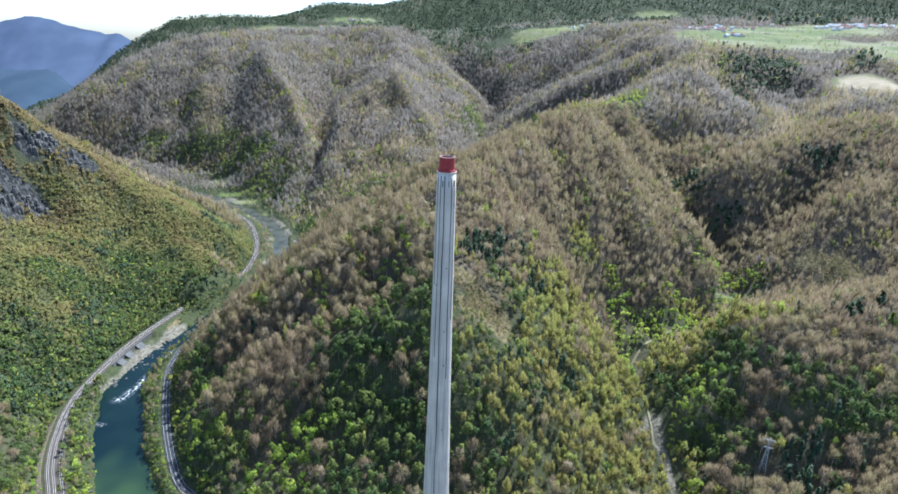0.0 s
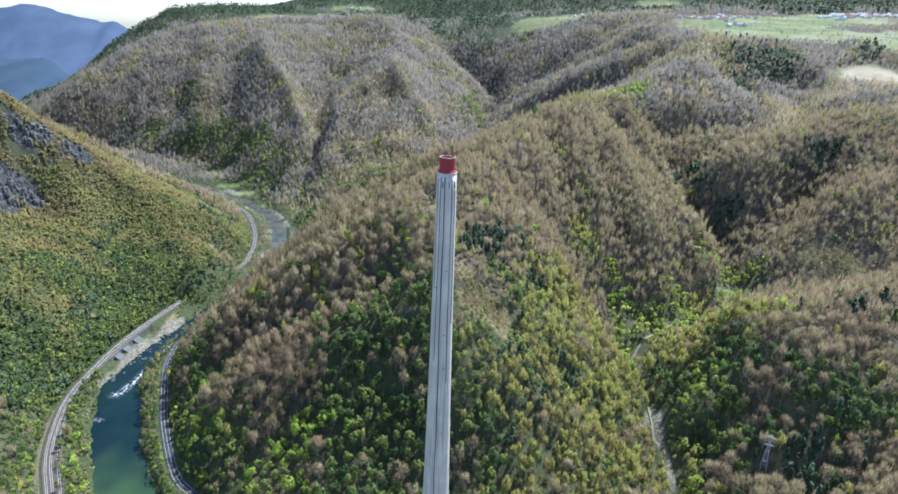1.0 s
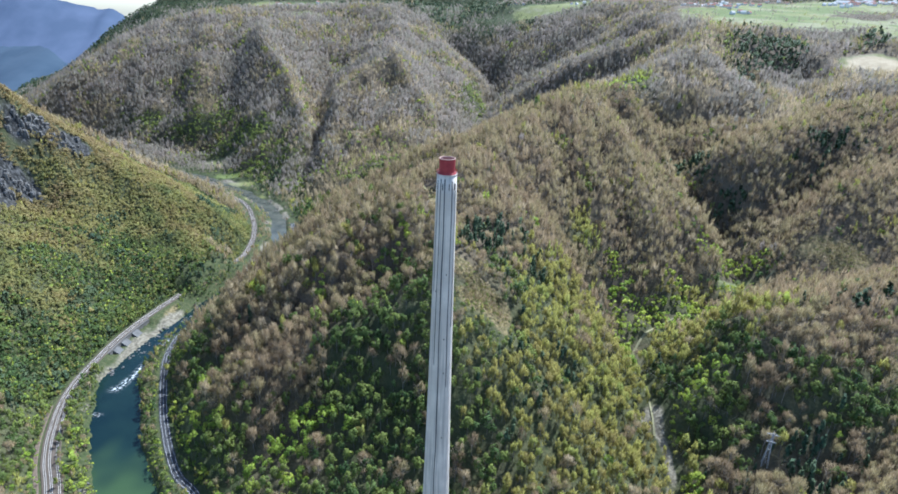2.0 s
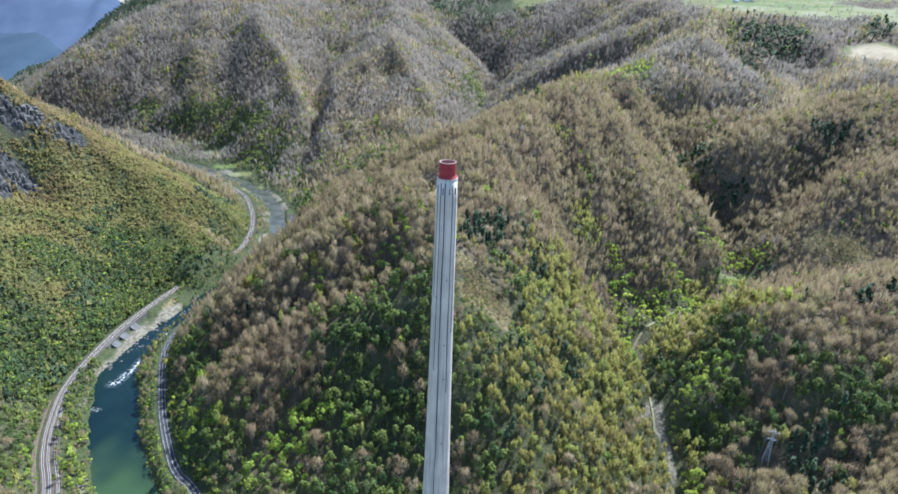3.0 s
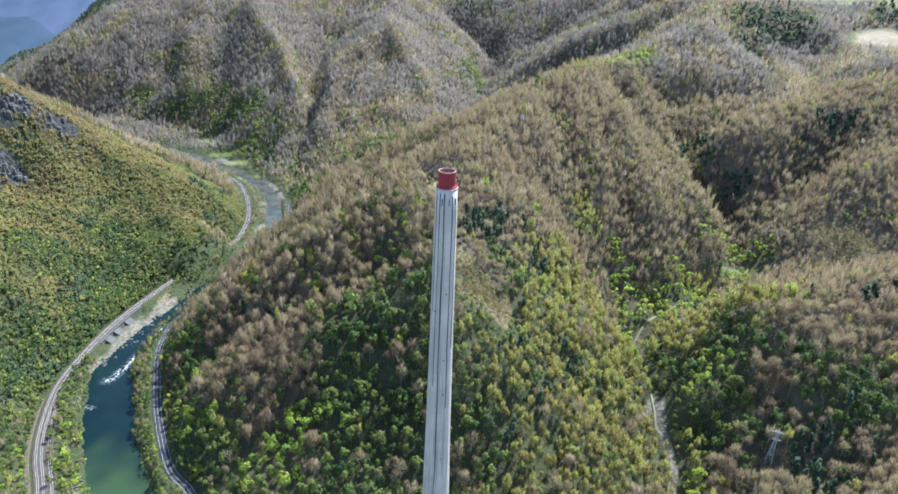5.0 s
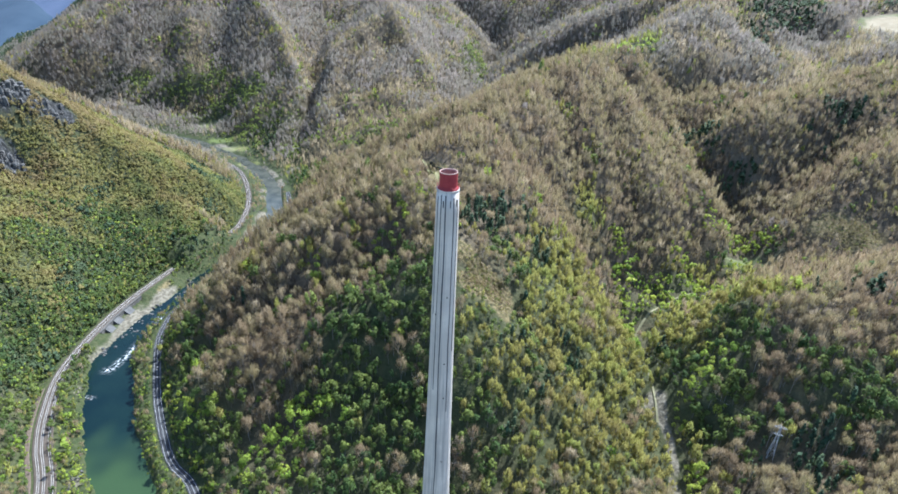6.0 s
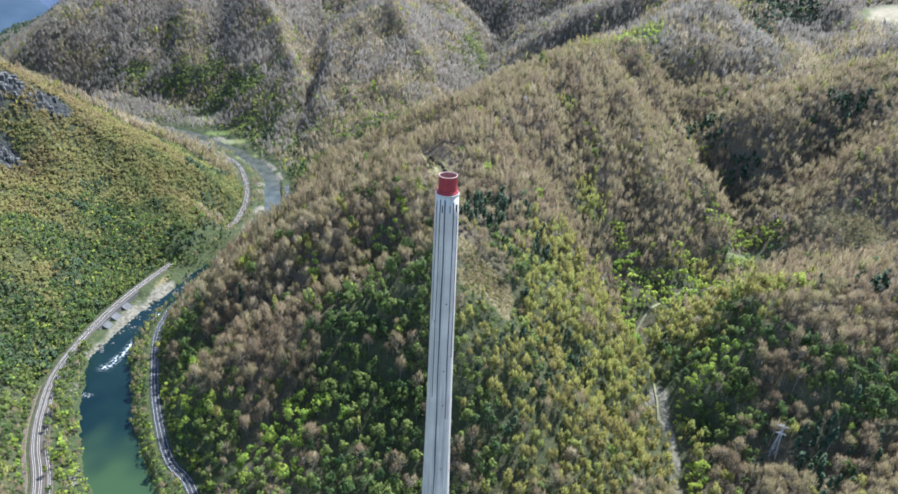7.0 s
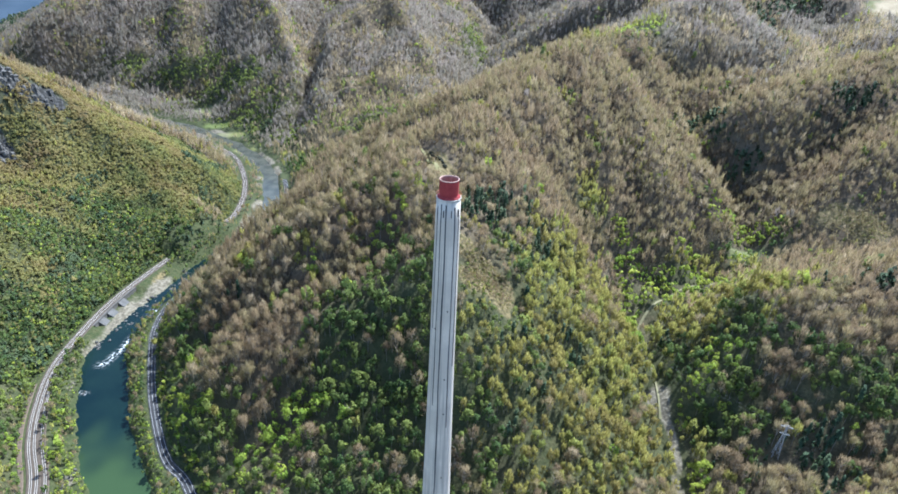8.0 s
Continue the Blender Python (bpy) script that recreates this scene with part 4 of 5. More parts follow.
SINGLE = {"bare": ("bare_tree", "bare beech with grey trunk and brown twigs", "tree"), "bud": ("budding_tree", "tree with yellowish spring buds on its twigs", "tree"),
          "leaf": ("green_tree", "leafy tree in young olive-green leaf", "tree"), "lime": ("fresh_green_tree", "leafy tree in bright fresh green", "tree"),
          "dark": ("conifer", "dark green pointed conifer", "conifer")}


def single_tree(kind, k):
    """One tree of unit height at the origin: trunk with limbs, and crown."""
    shape, size, thin, clumps, tall, limbs = KINDS[kind]
    g = np.random.default_rng(900 + 31 * k + 7 * list(KINDS).index(kind))
    name, label, category = SINGLE[kind]
    tree = tagged(new(name), label, category, "trees on the slope behind the chimney")
    leaves, face = spread(int(clumps[0] * 1.25), shape, size * 0.92, thin, g)
    leaves = leaves.reshape(-1, 3)
    wood = stem(g, 0.9, 0.016, max(limbs, 3), shape[0] * 0.85).reshape(-1, 3)
    crown = raw_mesh("crown", leaves, np.arange(len(leaves)).reshape(-1, 3), M[kind], np.full(len(leaves), (0.1, 0.5, 0.9, 0.3, 0.7, 0.0, 1.0, 0.4)[k % 8]), round_off=np.repeat(face, 3, axis=0))
    trunk = raw_mesh("trunk", wood, np.arange(len(wood)).reshape(-1, 3), M["bark"])
    crown.parent = trunk.parent = tree
    return tree


made = {}
g = np.random.default_rng(5)
for n in order:
    kind = list(KINDS)[kinds[n]]
    k = int(g.integers(0, 8))
    tall = g.uniform(*KINDS[kind][4]) * small[n]
    wide = min(tall * g.uniform(0.62, 1.12), 22)
    if (kind, k) not in made:
        made[kind, k] = single_tree(kind, k)
        tree = made[kind, k]
    else:
        tree = copy_thing(made[kind, k], Matrix.Identity(4))
    tree.location, tree.rotation_euler, tree.scale = (x[n], y[n], z[n]), (0, 0, g.uniform(0, 6.28)), (wide, wide, tall)

# ---------------------------------------------------------------- chimney
CH = [(0, 10.6), (60, 9.4), (120, 8.2), (172, 7.0), (202, 6.45), (232, 5.85), (266, 5.3), (297, 4.9), (326, 4.6), (345, 4.4), (353.4, 4.15)]


def turned(profile, sides, cap_top=False):
    """A body turned about the z axis from (z, radius) pairs."""
    bm = bmesh.new()
    rings = [[bm.verts.new((r * math.cos(6.28318 * k / sides), r * math.sin(6.28318 * k / sides), z)) for k in range(sides)] for z, r in profile]
    for lo, hi in zip(rings, rings[1:]):
        for k in range(sides):
            bm.faces.new((lo[k], lo[(k + 1) % sides], hi[(k + 1) % sides], hi[k])).smooth = True
    return bm


def radius_at(z):
    for (z0, r0), (z1, r1) in zip(CH, CH[1:]):
        if z <= z1:
            return r0 + (r1 - r0) * (z - z0) / (z1 - z0)
    return CH[-1][1]


m, nt, b = material("chimney_concrete", 0.85)
col = mix(nt, noise_fac(nt, 0.12, 0.4, 0.65), (0.6, 0.535, 0.44), (0.72, 0.645, 0.53))
col = mix(nt, noise_fac(nt, 1.2, 0.48, 0.68, 4.0, stretch=(1, 1, 0.012)), col, (0.41, 0.37, 0.31))
col = mix(nt, noise_fac(nt, 3.0, 0.5, 0.8, 6.0), col, (0.55, 0.495, 0.42))
nt.links.new(col, b.inputs["Base Color"])
bump(nt, b, noise_fac(nt, 2.5), 0.03, 0.4)
M["concrete"] = m
M["red"] = surface("red_paint", (0.31, 0.04, 0.042), (0.38, 0.054, 0.054), (0.23, 0.034, 0.036), 0.5, 3.0, 0.6)
M["rim"] = surface("pale_rim", (0.46, 0.3, 0.24), (0.54, 0.37, 0.3), (0.36, 0.2, 0.17), 0.8, 4.0)
M["liner"] = surface("sooty_liner", (0.36, 0.17, 0.14), (0.44, 0.23, 0.19), (0.24, 0.12, 0.1), 0.5, 3.0)
M["soot"] = surface("soot_streak", (0.075, 0.075, 0.08), (0.12, 0.12, 0.125), (0.05, 0.05, 0.05), 0.4, 3.0)
M["black"] = surface("dark_opening", (0.02, 0.02, 0.022), (0.035, 0.035, 0.035), (0.02, 0.02, 0.02), 1.0, 4.0)

chimney = new("chimney")
tagged(chimney, "tall tapering grey concrete chimney with a red top", "chimney")
part("shaft", turned(CH + [(353.5, 3.0)], 64), M["concrete"], chimney, "grey weathered concrete shaft")
part("cap", turned([(352.8, 3.9), (354.0, 3.95), (354.05, 3.36), (354.8, 3.36), (359.75, 3.34)], 48), M["red"], chimney, "red painted steel top")
part("rim", turned([(359.7, 3.36), (359.72, 3.42), (360.0, 3.42), (360.03, 3.16), (359.6, 3.14)], 48), M["rim"], chimney, "pale rim")
part("liner", turned([(359.9, 3.17), (356, 3.1), (352, 3.05), (330, 3.0), (330, 0.01)], 40), M["liner"], chimney, "dark red inner flue")


def strip(angle, z0, z1, width, depth, wob=0.0, steps=None):
    """A narrow upright strip lying on the shaft at an angle (0: towards the camera's first place)."""
    bm = bmesh.new()
    rows = []
    n = steps or max(2, int((z1 - z0) / 6))
    for k in range(n + 1):
        z = z0 + (z1 - z0) * k / n
        r = radius_at(z)
        a = radians(-90 + angle + wob * math.sin(z * 0.061) + wob * 0.5 * math.sin(z * 0.17 + angle))
        w = width * 0.5 * (1 - 0.35 * abs(math.sin(z * 0.043 + angle)))
        row = []
        for s, rr in ((-1, r - 0.05), (-1, r + depth), (1, r + depth), (1, r - 0.05)):
            row.append(bm.verts.new((rr * math.cos(a) - s * w * math.sin(a), rr * math.sin(a) + s * w * math.cos(a), z)))
        rows.append(row)
    for lo, hi in zip(rows, rows[1:]):
        for k in range(3):
            bm.faces.new((lo[k], lo[k + 1], hi[k + 1], hi[k]))
    for row, flip in ((rows[0], True), (rows[-1], False)):
        bm.faces.new(row[::-1] if flip else row)
    return bm


# thin raised strips stand for the dark streaks down the shaft
for ang, z0, z1, wd, name in ((-10, 40, 352, 0.68, "dark_streak"), (-34, 262, 352, 0.42, "dark_streak"), (32, 250, 351, 0.5, "dark_streak"), (57, 282, 350, 0.5, "dark_streak"),
                              (-56, 300, 351, 0.35, "dark_streak")):
    part(name, strip(ang, z0, z1, wd, 0.06, 1.4), M["soot"], chimney, "dark sooty strip running down the shaft")
for ang in (-57, -21, 15, 51, 87, 123, 159, 195, 231, 267):
    part("slot", strip(ang, 347.2, 349.9, 0.42, 0.05, steps=1), M["black"], chimney, "dark narrow opening")
for ang, z in ((16, 308.6), (17, 257.6), (14, 276.0), (-40, 300.0), (18, 220.0)):
    part("vent", strip(ang, z, z + 0.7, 0.6, 0.05, steps=1), M["black"], chimney, "small dark opening")


def tube(p0, p1, r, sides=6):
    bm = bmesh.new()
    p0, p1 = Vector(p0), Vector(p1)
    q = (p1 - p0).to_track_quat("Z", "Y").to_matrix()
    rings = [[bm.verts.new(p + q @ Vector((r * math.cos(6.2832 * k / sides), r * math.sin(6.2832 * k / sides), 0))) for k in range(sides)] for p in (p0, p1)]
    for k in range(sides):
        bm.faces.new((rings[0][k], rings[0][(k + 1) % sides], rings[1][(k + 1) % sides], rings[1][k]))
    bm.faces.new(rings[0][::-1]), bm.faces.new(rings[1])
    return bm


gallery = part("gallery", turned([(353.2, 3.9), (353.2, 4.35), (353.5, 4.35), (353.5, 3.3)], 48), M["concrete"], chimney, "pale narrow gallery round the shaft")
post_mesh = None
for k in range(16):
    a = 6.28318 * k / 16
    if post_mesh is None:
        ob = part("post", tube((0, 0, 0), (0, 0, 1.2), 0.06, 5), M["red"], gallery)
        post_mesh = ob.data
    else:
        ob = new("post", post_mesh)
        ob.parent = gallery
    ob.location = (4.25 * math.cos(a), 4.25 * math.sin(a), 353.45)
part("railing", turned([(354.6, 4.22), (354.72, 4.28), (354.6, 4.3), (354.5, 4.25), (354.6, 4.22)], 48), M["red"], gallery, "red hand rail")

# ---------------------------------------------------------------- railway and road


def band(name, line, offsets, z, mat, label, category, kind=""):
    co, q = ribbon(line, offsets, z)
    ob = raw_mesh(name, co, q, mat)
    return tagged(ob, label, category, kind=kind)


def sleepers(line, offset, bed):
    """Concrete sleepers under one track, joined."""
    d = np.concatenate([[0], np.cumsum(np.hypot(*np.diff(line[:, :2], axis=0).T))])
    s = np.arange(0, d[-1], 0.7)
    t = np.gradient(line[:, :2], axis=0)
    t /= np.linalg.norm(t, axis=1)[:, None]
    px, py, tx, ty = [np.interp(s, d, v) for v in (line[:, 0], line[:, 1], t[:, 0], t[:, 1])]
    c = np.stack([px + ty * offset, py - tx * offset], -1)
    co = []
    for a, b_, z in ((-1.3, -0.13, 0.0), (1.3, -0.13, 0.0), (1.3, 0.13, 0.0), (-1.3, 0.13, 0.0), (-1.3, -0.13, 0.1), (1.3, -0.13, 0.1), (1.3, 0.13, 0.1), (-1.3, 0.13, 0.1)):
        co.append(np.column_stack([c[:, 0] + ty * a + tx * b_, c[:, 1] - tx * a + ty * b_, np.full(len(s), z)]))
    co = np.stack(co, 1).reshape(-1, 3)
    q = np.array([(4, 5, 6, 7), (0, 1, 5, 4), (1, 2, 6, 5), (2, 3, 7, 6), (3, 0, 4, 7)])
    ob = raw_mesh("sleepers", co, (q[None] + 8 * np.arange(len(s))[:, None, None]).reshape(-1, 4), M["sleeper"])
    ob.parent = bed
    tagged(ob, "pale concrete sleepers", kind="stuff")


def rail_line(line, tracks, left, right, label):
    bed = band("railway_bed", line, (left - 2, left - 0.2, left, right, right + 0.2, right + 2), (-1.6, -0.25, 0, 0, -0.25, -1.6), M["ballast"], label, "railway", "structure")
    for mid in tracks:
        sleepers(line, mid, bed)
        for o in (mid - 0.75, mid + 0.75):
            co, q = ribbon(line, (o - 0.13, o - 0.13, o + 0.13, o + 0.13), (0.1, 0.28, 0.28, 0.1))
            raw_mesh("rail", co, q, M["rail"]).parent = bed
    return bed


for line in (RAIL_A[RAIL_A[:, 1] > 60], RAIL_B):
    rail_line(line, (-2.2, 2.2), -5.0, 5.0, "brown ballast bed of a double-track railway")
siding = RAIL_A[(RAIL_A[:, 1] > 60) & (RAIL_A[:, 1] < 300)].copy()
siding[:, 0] += 5.2 + 3.6 * step01(300, 180, siding[:, 1])
siding = np.column_stack([siding, np.full(len(siding), 0.02)])
rail_line(siding, (1.2,), -1.5, 3.4, "brown ballast bed of a railway siding")
lane = RAIL_A[(RAIL_A[:, 1] > 60) & (RAIL_A[:, 1] < 285)]
band("service_lane", np.column_stack([lane, np.full(len(lane), -0.3)]), (-12.5, -11.5, -8.2, -7.4), (-1.2, 0, 0, -0.6), M["earth"], "brown earth lane beside the railway", "lane", "structure")
road = band("road", ROAD_C[(ROAD_C[:, 1] > 60) & (ROAD_C[:, 1] < 900)], (-4.6, -3.6, 3.6, 4.6), (-0.15, 0.22, 0.22, -0.15), M["asphalt"], "dark asphalt road along the river bank", "road", "structure")
for o in (-3.2, 3.2, 0.0):
    co, q = ribbon(ROAD_C[(ROAD_C[:, 1] > 60) & (ROAD_C[:, 1] < 900)], (o - 0.08, o + 0.08), (0.226, 0.226))
    raw_mesh("road_line", co, q, M["paint"]).parent = road
for o in (-4.3,):
    line = ROAD_C[(ROAD_C[:, 1] > 60) & (ROAD_C[:, 1] < 470)]
    co, q = ribbon(line, (o - 0.08, o - 0.08, o + 0.08, o + 0.08), (0.3, 0.85, 0.85, 0.3))
    raw_mesh("guard_rail", co, q, M["steel"]).parent = road
band("forest_track", np.column_stack([TRACK_C[:, :2], height(TRACK_C[:, 0], TRACK_C[:, 1]) + 0.4]), (-1.9, -1.4, 1.4, 1.9), (-1.5, 0, 0, -1.5), M["dirt"], "pale gravel track climbing the side valley", "track", "structure")

band("ridge_path", np.column_stack([CREST_C, height(CREST_C[:, 0], CREST_C[:, 1]) + 0.45]), (-3.2, -2.5, 2.5, 3.2), (-1.5, 0, 0, -1.5), M["grass_path"], "pale grassy path along the crest of the hill", "path", "structure")

# concrete retaining wall with buttresses between railway and rapids
def box(x0, x1, y0, y1, z0, z1, bevel=0.0):
    bm = bmesh.new()
    bmesh.ops.create_cube(bm, size=1)
    bmesh.ops.transform(bm, matrix=Matrix.Translation(((x0 + x1) / 2, (y0 + y1) / 2, (z0 + z1) / 2)) @ Matrix.Diagonal((x1 - x0, y1 - y0, z1 - z0, 1)), verts=bm.verts)
    if bevel:
        bmesh.ops.bevel(bm, geom=bm.edges[:], offset=bevel, segments=1, affect="EDGES")
    return bm


def joined(co, q):
    bm = bmesh.new()
    vs = [bm.verts.new(p) for p in co]
    for f in q:
        bm.faces.new([vs[k] for k in f])
    return bm


wall = tagged(new("retaining_wall"), "grey stone retaining wall with buttresses below the railway", "wall")
line = RAIL_C[(RAIL_C[:, 1] > 383) & (RAIL_C[:, 1] < 476)]
part("wall_face", joined(*ribbon(line, (5.3, 5.3, 8.6, 9.4), (-1.6, -0.4, -0.4, -8.6))), M["wall"], wall)
part("coping", joined(*ribbon(line, (7.8, 7.8, 8.9, 8.9), (-0.45, 0.12, 0.12, -0.45))), M["sleeper"], wall, "pale concrete coping")
for y0, wd in ((389, 15), (410, 16), (433, 16)):
    sec = line[(line[:, 1] > y0) & (line[:, 1] < y0 + wd)]
    co, q = ribbon(sec, (8.5, 9.6, 18.0, 8.5), (-0.9, -0.9, -7.6, -7.6))
    n = len(co) // 4
    q = [tuple(f) for f in q] + [(0, 1, 2, 3), tuple(range(4 * n - 1, 4 * n - 5, -1))]
    part("buttress", joined(co, q), M["buttress"], wall, "pale grey sloping buttress")

# boulders along the water
def boulder(seed, mat):
    bm = bmesh.new()
    bmesh.ops.create_icosphere(bm, subdivisions=2, radius=1)
    for v in bm.verts:
        v.co *= 0.8 + 0.45 * noise.noise(v.co * 1.3 + Vector((seed * 7, 0, 0)))
        v.co.z *= 0.65
    me = bpy.data.meshes.new("boulder")
    bm.to_mesh(me)
    bm.free()
    me.materials.append(mat)
    return me


stones, shade_lumps = [boulder(k, M["rock"]) for k in range(5)], [boulder(k, M["bush_shade"]) for k in range(5)]
g = np.random.default_rng(12)
for cx, cy, ex, ey, count in ((-412, 355, 9, 22, 16), (-400, 395, 8, 22, 16), (-398, 450, 9, 26, 16), (-382, 510, 12, 24, 18), (-385, 275, 5, 5, 3), (-330, 165, 5, 12, 8), (-345, 735, 8, 22, 10), (-368, 800, 8, 8, 5), (-402, 1014, 14, 22, 12), (-362, 962, 10, 20, 10), (-436, 1058, 12, 12, 8), (-395, 912, 5, 5, 4), (-380, 876, 5, 10, 5), (-345, 774, 8, 5, 5)):
    for k in range(count):
        px, py = g.normal(cx, ex / 2), g.normal(cy, ey / 2)
        pz = max(float(height(np.array([px]), np.array([py]))[0]), -8.2)
        ob = tagged(new("boulder", stones[k % 5]), "pale limestone boulder at the river's edge", "boulder", "boulders along the river")
        s = g.uniform(0.7, 2.3)
        ob.location, ob.rotation_euler, ob.scale = (px, py, pz + 0.1 * s), (0, 0, g.uniform(0, 6.28)), (s * g.uniform(0.8, 1.4), s, s)

# dark lumps on the crest of the hill: a strip of shaded bushes, modelled solid
for k in range(8):
    px, py = -21 + 2.6 * k, 492 - 7.6 * k
    ob = tagged(new("boulder", shade_lumps[k % 5]), "dark lump among the trees on the crest, in place of shaded bushes", "boulder", "rocks on the crest")
    ob.location, ob.rotation_euler, ob.scale = (px, py, float(height(np.array([px]), np.array([py]))[0]) + 0.4), (0, 0, 0.45 + 0.2 * math.sin(5 * k)), (2.6 + 0.7 * math.sin(3 * k), 5.2, 4.2)

# limestone crags on the slope across the river


def crag(px, py, wide, along, tall, count, seed, label):
    """A broken cliff: tapering pillars of rock side by side, in ranks down the slope; along: the cliff's bearing in degrees."""
    g = np.random.default_rng(seed)
    cliff = tagged(new("crag"), label, "rock", "crags on the slope")
    cliff.location = (px, py, float(height(np.array([px]), np.array([py]))[0]))
    ux, uy = math.cos(radians(along)), math.sin(radians(along))
    for k in range(count):
        u, v = g.uniform(-1, 1), g.normal(0, 1)
        h = tall * (1 - 0.5 * u * u) * g.uniform(0.25, 1.3)
        r = 3.0 * g.uniform(0.5, 1.8)
        cx, cy = ux * u * wide / 2 - uy * v * 7, uy * u * wide / 2 + ux * v * 7
        base = float(height(np.array([px + cx]), np.array([py + cy]))[0]) - cliff.location.z
        bm, rings = bmesh.new(), []
        for z, w in ((-14, 1.15), (h * 0.25, 1.0), (h * 0.6, g.uniform(0.75, 1.0)), (h * 0.85, g.uniform(0.55, 0.85)), (h, g.uniform(0.15, 0.5))):
            ring = []
            for s in range(6):
                q = 6.2832 * s / 6 + 0.3 * k
                rr = r * w * g.uniform(0.75, 1.25)
                ring.append(bm.verts.new((cx + rr * math.cos(q), cy + rr * math.sin(q), base + z * g.uniform(0.94, 1.06))))
            rings.append(ring)
        for lo, hi in zip(rings, rings[1:]):
            for s in range(6):
                bm.faces.new((lo[s], lo[(s + 1) % 6], hi[(s + 1) % 6], hi[s]))
        bm.faces.new(rings[-1])
        part("pillar", bm, M["crag"], cliff)


m, nt, b = material("crag_limestone", 0.95)
col = mix(nt, noise_fac(nt, 0.15, 0.4, 0.6), (0.08, 0.075, 0.068), (0.19, 0.178, 0.16))
col = mix(nt, noise_fac(nt, 0.5, 0.5, 0.66, 5.0, stretch=(1, 1, 0.2)), col, (0.028, 0.028, 0.026))
nt.links.new(col, b.inputs["Base Color"])
bump(nt, b, noise_fac(nt, 0.7, 0.2, 0.8, 6.0), 0.8, 0.9)
M["crag"] = m
crag(-655, 560, 84, 70, 9, 46, 3, "grey weathered limestone crag with dark streaks")
crag(-671, 646, 52, 55, 8, 26, 4, "grey limestone crag below the ridge")
crag(-640, 692, 56, 52, 7, 26, 5, "grey limestone crag with shrubs on its ledges")

# lattice pylon on the spur, with its wires


def beams(pairs, r):
    """Square bars between pairs of points, in one bmesh."""
    bm = bmesh.new()
    for p0, p1 in pairs:
        p0, p1 = Vector(p0), Vector(p1)
        q = (p1 - p0).to_track_quat("Z", "Y").to_matrix()
        ring = [[bm.verts.new(p + q @ Vector(o)) for o in ((-r, -r, 0), (r, -r, 0), (r, r, 0), (-r, r, 0))] for p in (p0, p1)]
        for k in range(4):
            bm.faces.new((ring[0][k], ring[0][(k + 1) % 4], ring[1][(k + 1) % 4], ring[1][k]))
        bm.faces.new(ring[0][::-1]), bm.faces.new(ring[1])
    return bm


def pylon(px, py, tall, turn, label):
    ob = tagged(new("power_pylon"), label, "pylon")
    pz = float(height(np.array([px]), np.array([py]))[0])
    ob.location, ob.rotation_euler = (px, py, pz - 0.3), (0, 0, radians(turn))
    levels = [(0, 2.6), (tall * 0.3, 1.9), (tall * 0.55, 1.25), (tall * 0.75, 0.8), (tall, 0.35)]
    corner = ((-1, -1), (1, -1), (1, 1), (-1, 1))
    for sx, sy in corner:
        part("leg", beams([((sx * a, sy * a, z0), (sx * b_, sy * b_, z1)) for (z0, a), (z1, b_) in zip(levels, levels[1:])], 0.13), M["pylon"], ob)
    cross = []
    for (z0, a), (z1, b_) in zip(levels, levels[1:]):
        for k in range(4):
            (ax, ay), (bx, by) = corner[k], corner[(k + 1) % 4]
            cross += [((ax * a, ay * a, z0), (bx * b_, by * b_, z1)), ((bx * a, by * a, z0), (ax * b_, ay * b_, z1)), ((ax * b_, ay * b_, z1), (bx * b_, by * b_, z1))]
    part("bracing", beams(cross, 0.07), M["pylon"], ob)
    for z, w in ((tall * 0.75, 4.0), (tall * 0.97, 5.0)):
        part("crossarm", beams([((-w, 0, z), (w, 0, z)), ((-w, 0, z), (0, 0.4, z + 1.6)), ((w, 0, z), (0, 0.4, z + 1.6)), ((-w, 0, z), (0, -0.5, z - 0.8)), ((w, 0, z), (0, -0.5, z - 0.8))], 0.1), M["pylon"], ob)
    return ob, pz


def wire(p0, p1, sag):
    pts = [Vector(p0).lerp(Vector(p1), k / 16) - Vector((0, 0, sag * 4 * (k / 16) * (1 - k / 16))) for k in range(17)]
    ob = part("power_line", beams(list(zip(pts, pts[1:])), 0.02), M["steel"])
    return tagged(ob, "thin steel power line strung over the woods", "cable", "power lines")


_, pz = pylon(295, 168, 36, -25, "grey steel lattice power pylon among bare trees")
for side in (-4.8, 4.8):
    tip = Vector((295, 168, pz + 31)) + Vector((math.cos(radians(-25)) * side, math.sin(radians(-25)) * side, 0))
    wire(tip, Vector((6 + 0.4 * side, 322 + 0.8 * side, 205)), 12)
    wire(tip, tip + Vector((260, 150, 60)), 9)

# villages on the upland


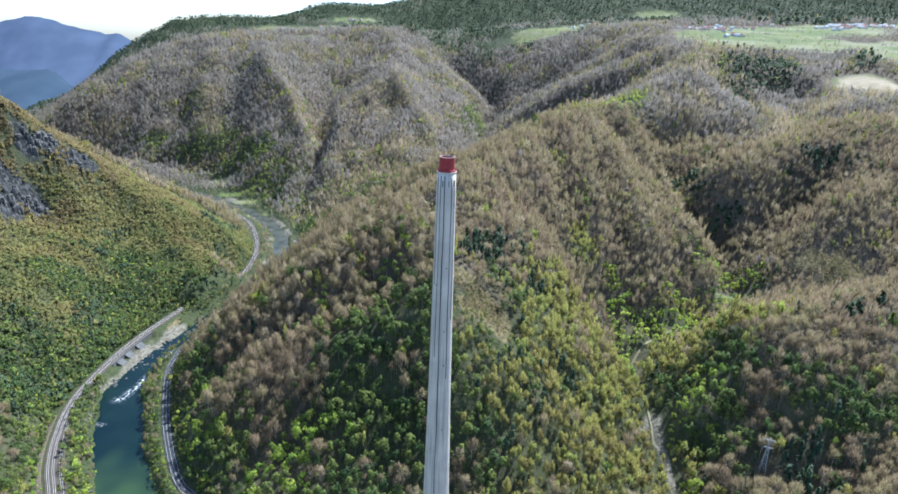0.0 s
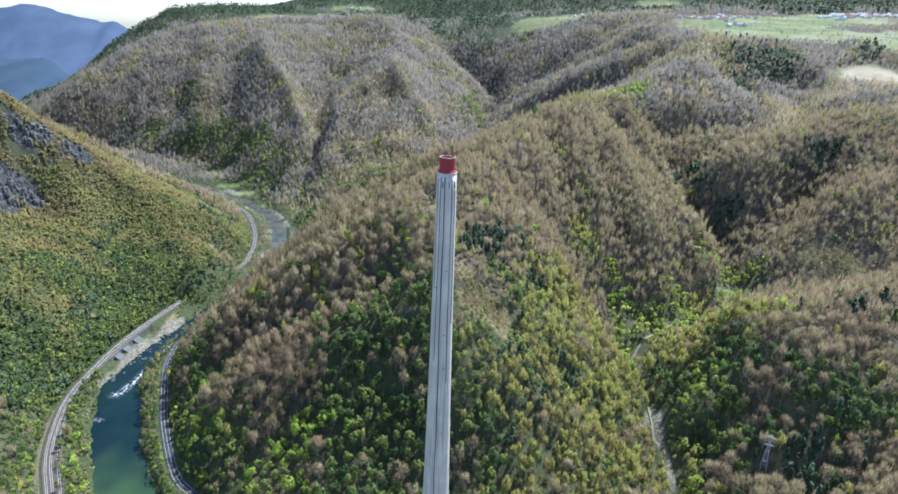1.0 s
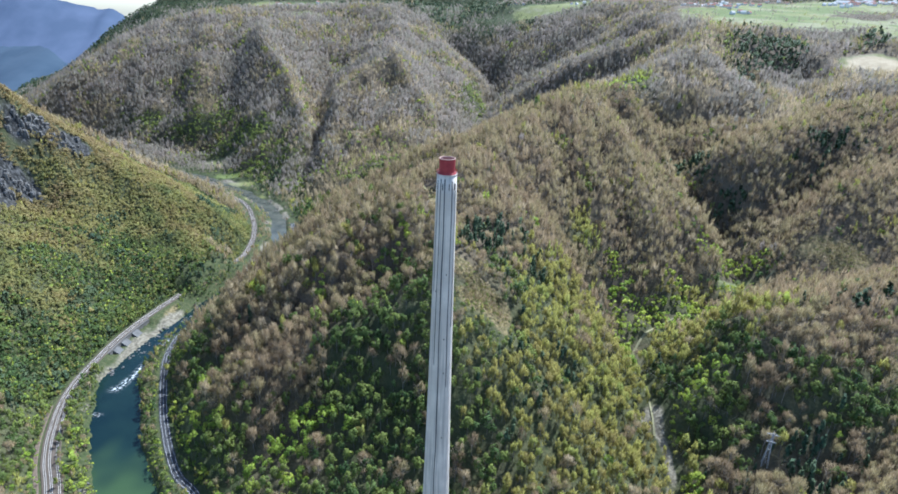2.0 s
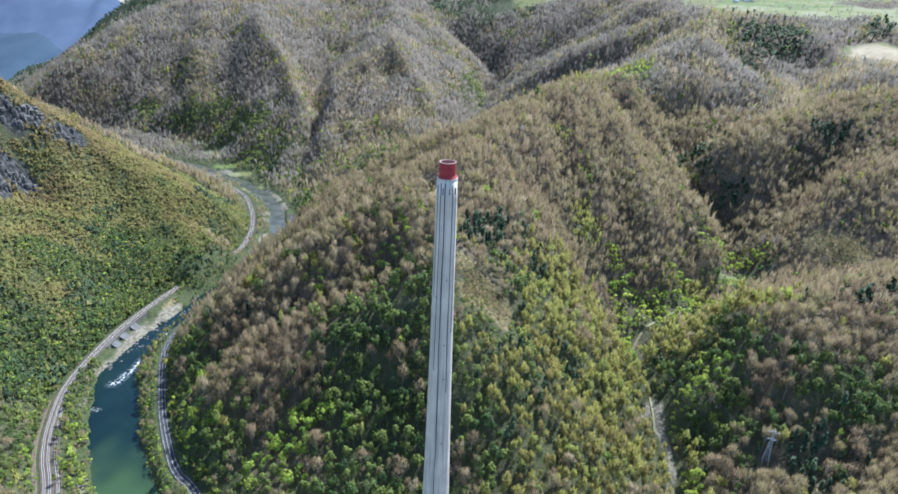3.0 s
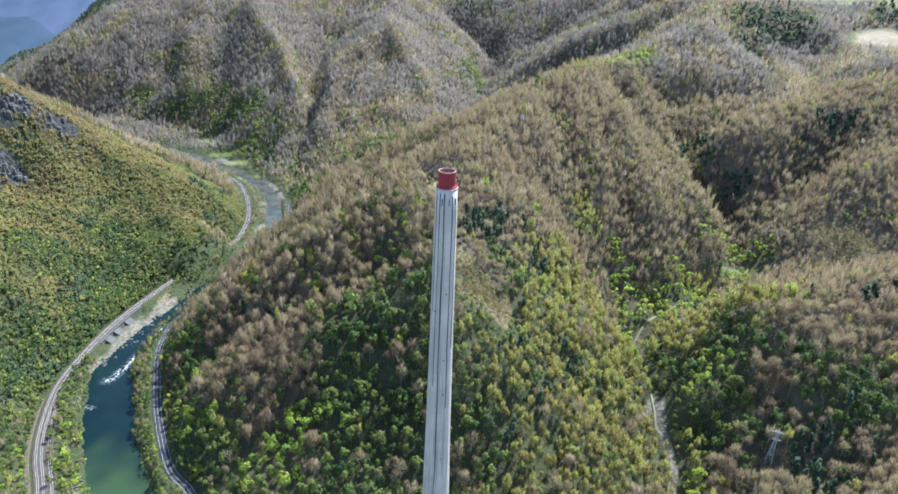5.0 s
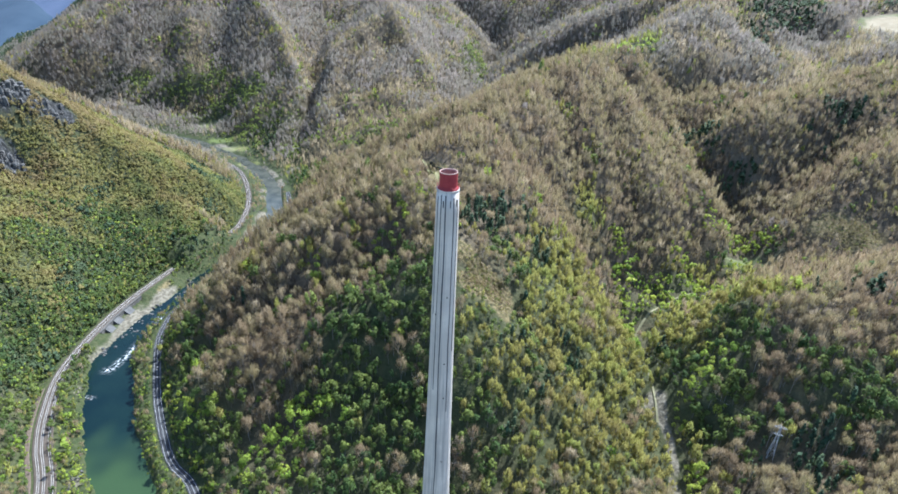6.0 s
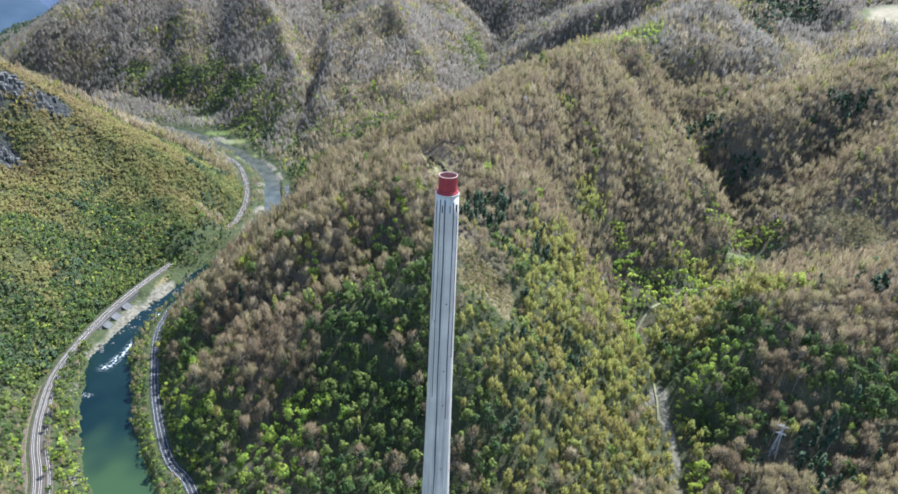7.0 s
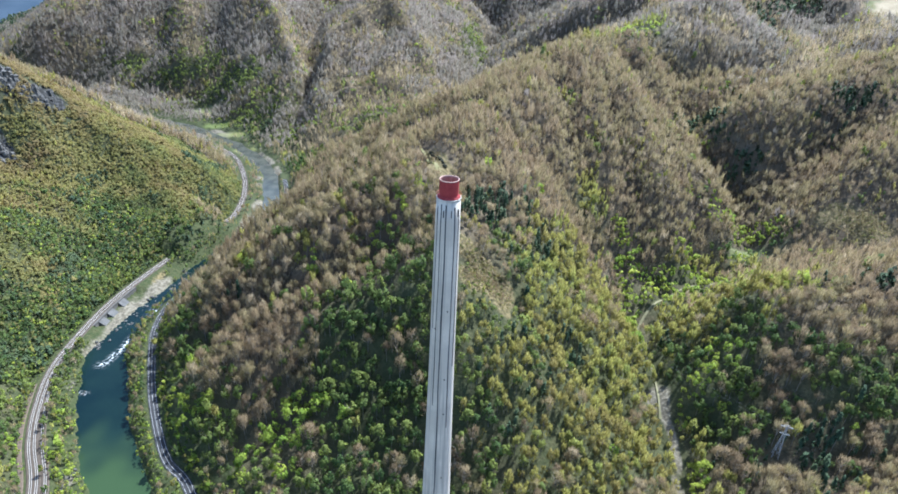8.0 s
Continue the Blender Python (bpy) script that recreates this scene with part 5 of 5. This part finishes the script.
def house(px, py, w, l, h, turn, roof_mat, label, group):
    ob = tagged(new("house"), label, "house", group)
    pz = float(height(np.array([px]), np.array([py]))[0])
    ob.location, ob.rotation_euler = (px, py, pz - 0.6), (0, 0, radians(turn))
    bm = box(-w / 2, w / 2, -l / 2, l / 2, 0, h)
    rise = w * 0.42
    for s in (-1, 1):
        vs = [bm.verts.new(p) for p in ((-w / 2, s * l / 2, h), (w / 2, s * l / 2, h), (0, s * l / 2, h + rise))]
        bm.faces.new(vs if s < 0 else vs[::-1])
    part("wall", bm, M["plaster"], ob)
    bm = bmesh.new()
    e, th = 0.6, 0.3
    for s in (-1, 1):
        lo, hi = (s * (w / 2 + e), h - e * 0.84), (0, h + rise)
        vs = [bm.verts.new((q[0], yy, q[1] + dz)) for dz in (0, th) for yy in (-l / 2 - e, l / 2 + e) for q in (lo, hi)]
        for f in ((0, 1, 3, 2), (4, 6, 7, 5), (0, 4, 5, 1), (2, 3, 7, 6), (0, 2, 6, 4), (1, 5, 7, 3)):
            bm.faces.new([vs[k] for k in f])
    bmesh.ops.recalc_face_normals(bm, faces=bm.faces[:])
    part("roof", bm, roof_mat, ob)
    part("chimney_stack", box(w * 0.1, w * 0.1 + 0.8, l * 0.15, l * 0.15 + 0.8, h + rise * 0.4, h + rise + 1.2), M["plaster"], ob)
    return ob


g = np.random.default_rng(21)
for cx, cy, ex, ey, count in ((1590, 2100, 150, 60, 40), (1440, 2040, 80, 40, 14), (860, 1900, 90, 40, 22), (980, 2040, 100, 40, 16), (1180, 2100, 120, 40, 8), (560, 2335, 180, 20, 10), (290, 2440, 60, 16, 4), (-700, 2570, 110, 30, 8), (-500, 2720, 60, 20, 4), (900, 1740, 60, 25, 4)):
    for k in range(count):
        grey = g.uniform() < 0.5
        house(g.normal(cx, ex / 1.6), g.normal(cy, ey / 1.6), g.uniform(8, 12), g.uniform(10, 18), g.uniform(4.5, 7), g.uniform(0, 180), M["slate" if grey else "tiles"],
              "white village house with a grey roof" if grey else "white village house with a red tiled roof", "houses on the upland")
for px, py, l in ((1490, 2120, 46), (1600, 2140, 34), (1660, 2090, 30)):
    house(px, py, 16, l, 6, 80, M["slate"], "long pale farm shed with a grey roof", "houses on the upland")

# hazy mountain ranges on the horizon: a plain backdrop of distance
def range_of(name, pts, foot, mat, label, seed):
    line = curve(pts, 30)
    n = len(line)
    prof = [(0.0, 0, 1.0), (0.25, -150, 0.8), (0.55, -350, 0.45), (1.0, -700, 0.0)]
    co = []
    for k, (u, dy, w) in enumerate(prof):
        wob = 26 * w * (1 - 0.4 * w) * fbm(line[:, 0] / 160, np.full(n, 3.0 * k + seed), 5 + seed, 4) + 9 * fbm(line[:, 0] / 40, np.full(n, 2.0 * k), 8, 2)
        co.append(np.column_stack([line[:, 0], line[:, 1] + dy, foot + (line[:, 2] - foot) * w + wob]))
    co = np.stack(co, 1).reshape(-1, 3)
    i = np.arange(n * len(prof)).reshape(n, -1)
    q = np.stack([i[:-1, :-1], i[:-1, 1:], i[1:, 1:], i[1:, :-1]], -1).reshape(-1, 4)
    ob = raw_mesh(name, co, q, mat, smooth=True)
    return tagged(ob, label, "mountains", kind="structure")


# aerial haze put into the ranges' own colour, with a faint glow
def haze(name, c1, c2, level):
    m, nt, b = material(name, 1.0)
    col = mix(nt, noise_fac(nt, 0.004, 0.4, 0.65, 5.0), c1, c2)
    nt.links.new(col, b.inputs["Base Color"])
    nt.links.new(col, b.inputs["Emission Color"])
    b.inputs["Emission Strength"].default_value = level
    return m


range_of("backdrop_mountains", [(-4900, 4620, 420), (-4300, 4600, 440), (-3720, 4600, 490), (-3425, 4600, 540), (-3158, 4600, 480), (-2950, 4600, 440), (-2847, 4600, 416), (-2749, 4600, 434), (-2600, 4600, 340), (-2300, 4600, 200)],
         -60, haze("haze_blue", (0.075, 0.1, 0.15), (0.105, 0.13, 0.19), 0.2), "blue hazy mountains on the horizon", 1)
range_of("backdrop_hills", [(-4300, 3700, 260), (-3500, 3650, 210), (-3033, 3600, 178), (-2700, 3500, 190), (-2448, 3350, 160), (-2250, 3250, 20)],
         -40, haze("haze_slate", (0.03, 0.05, 0.075), (0.045, 0.068, 0.095), 0.12), "wooded hills across the far valley, coloured in blue-grey haze", 2)
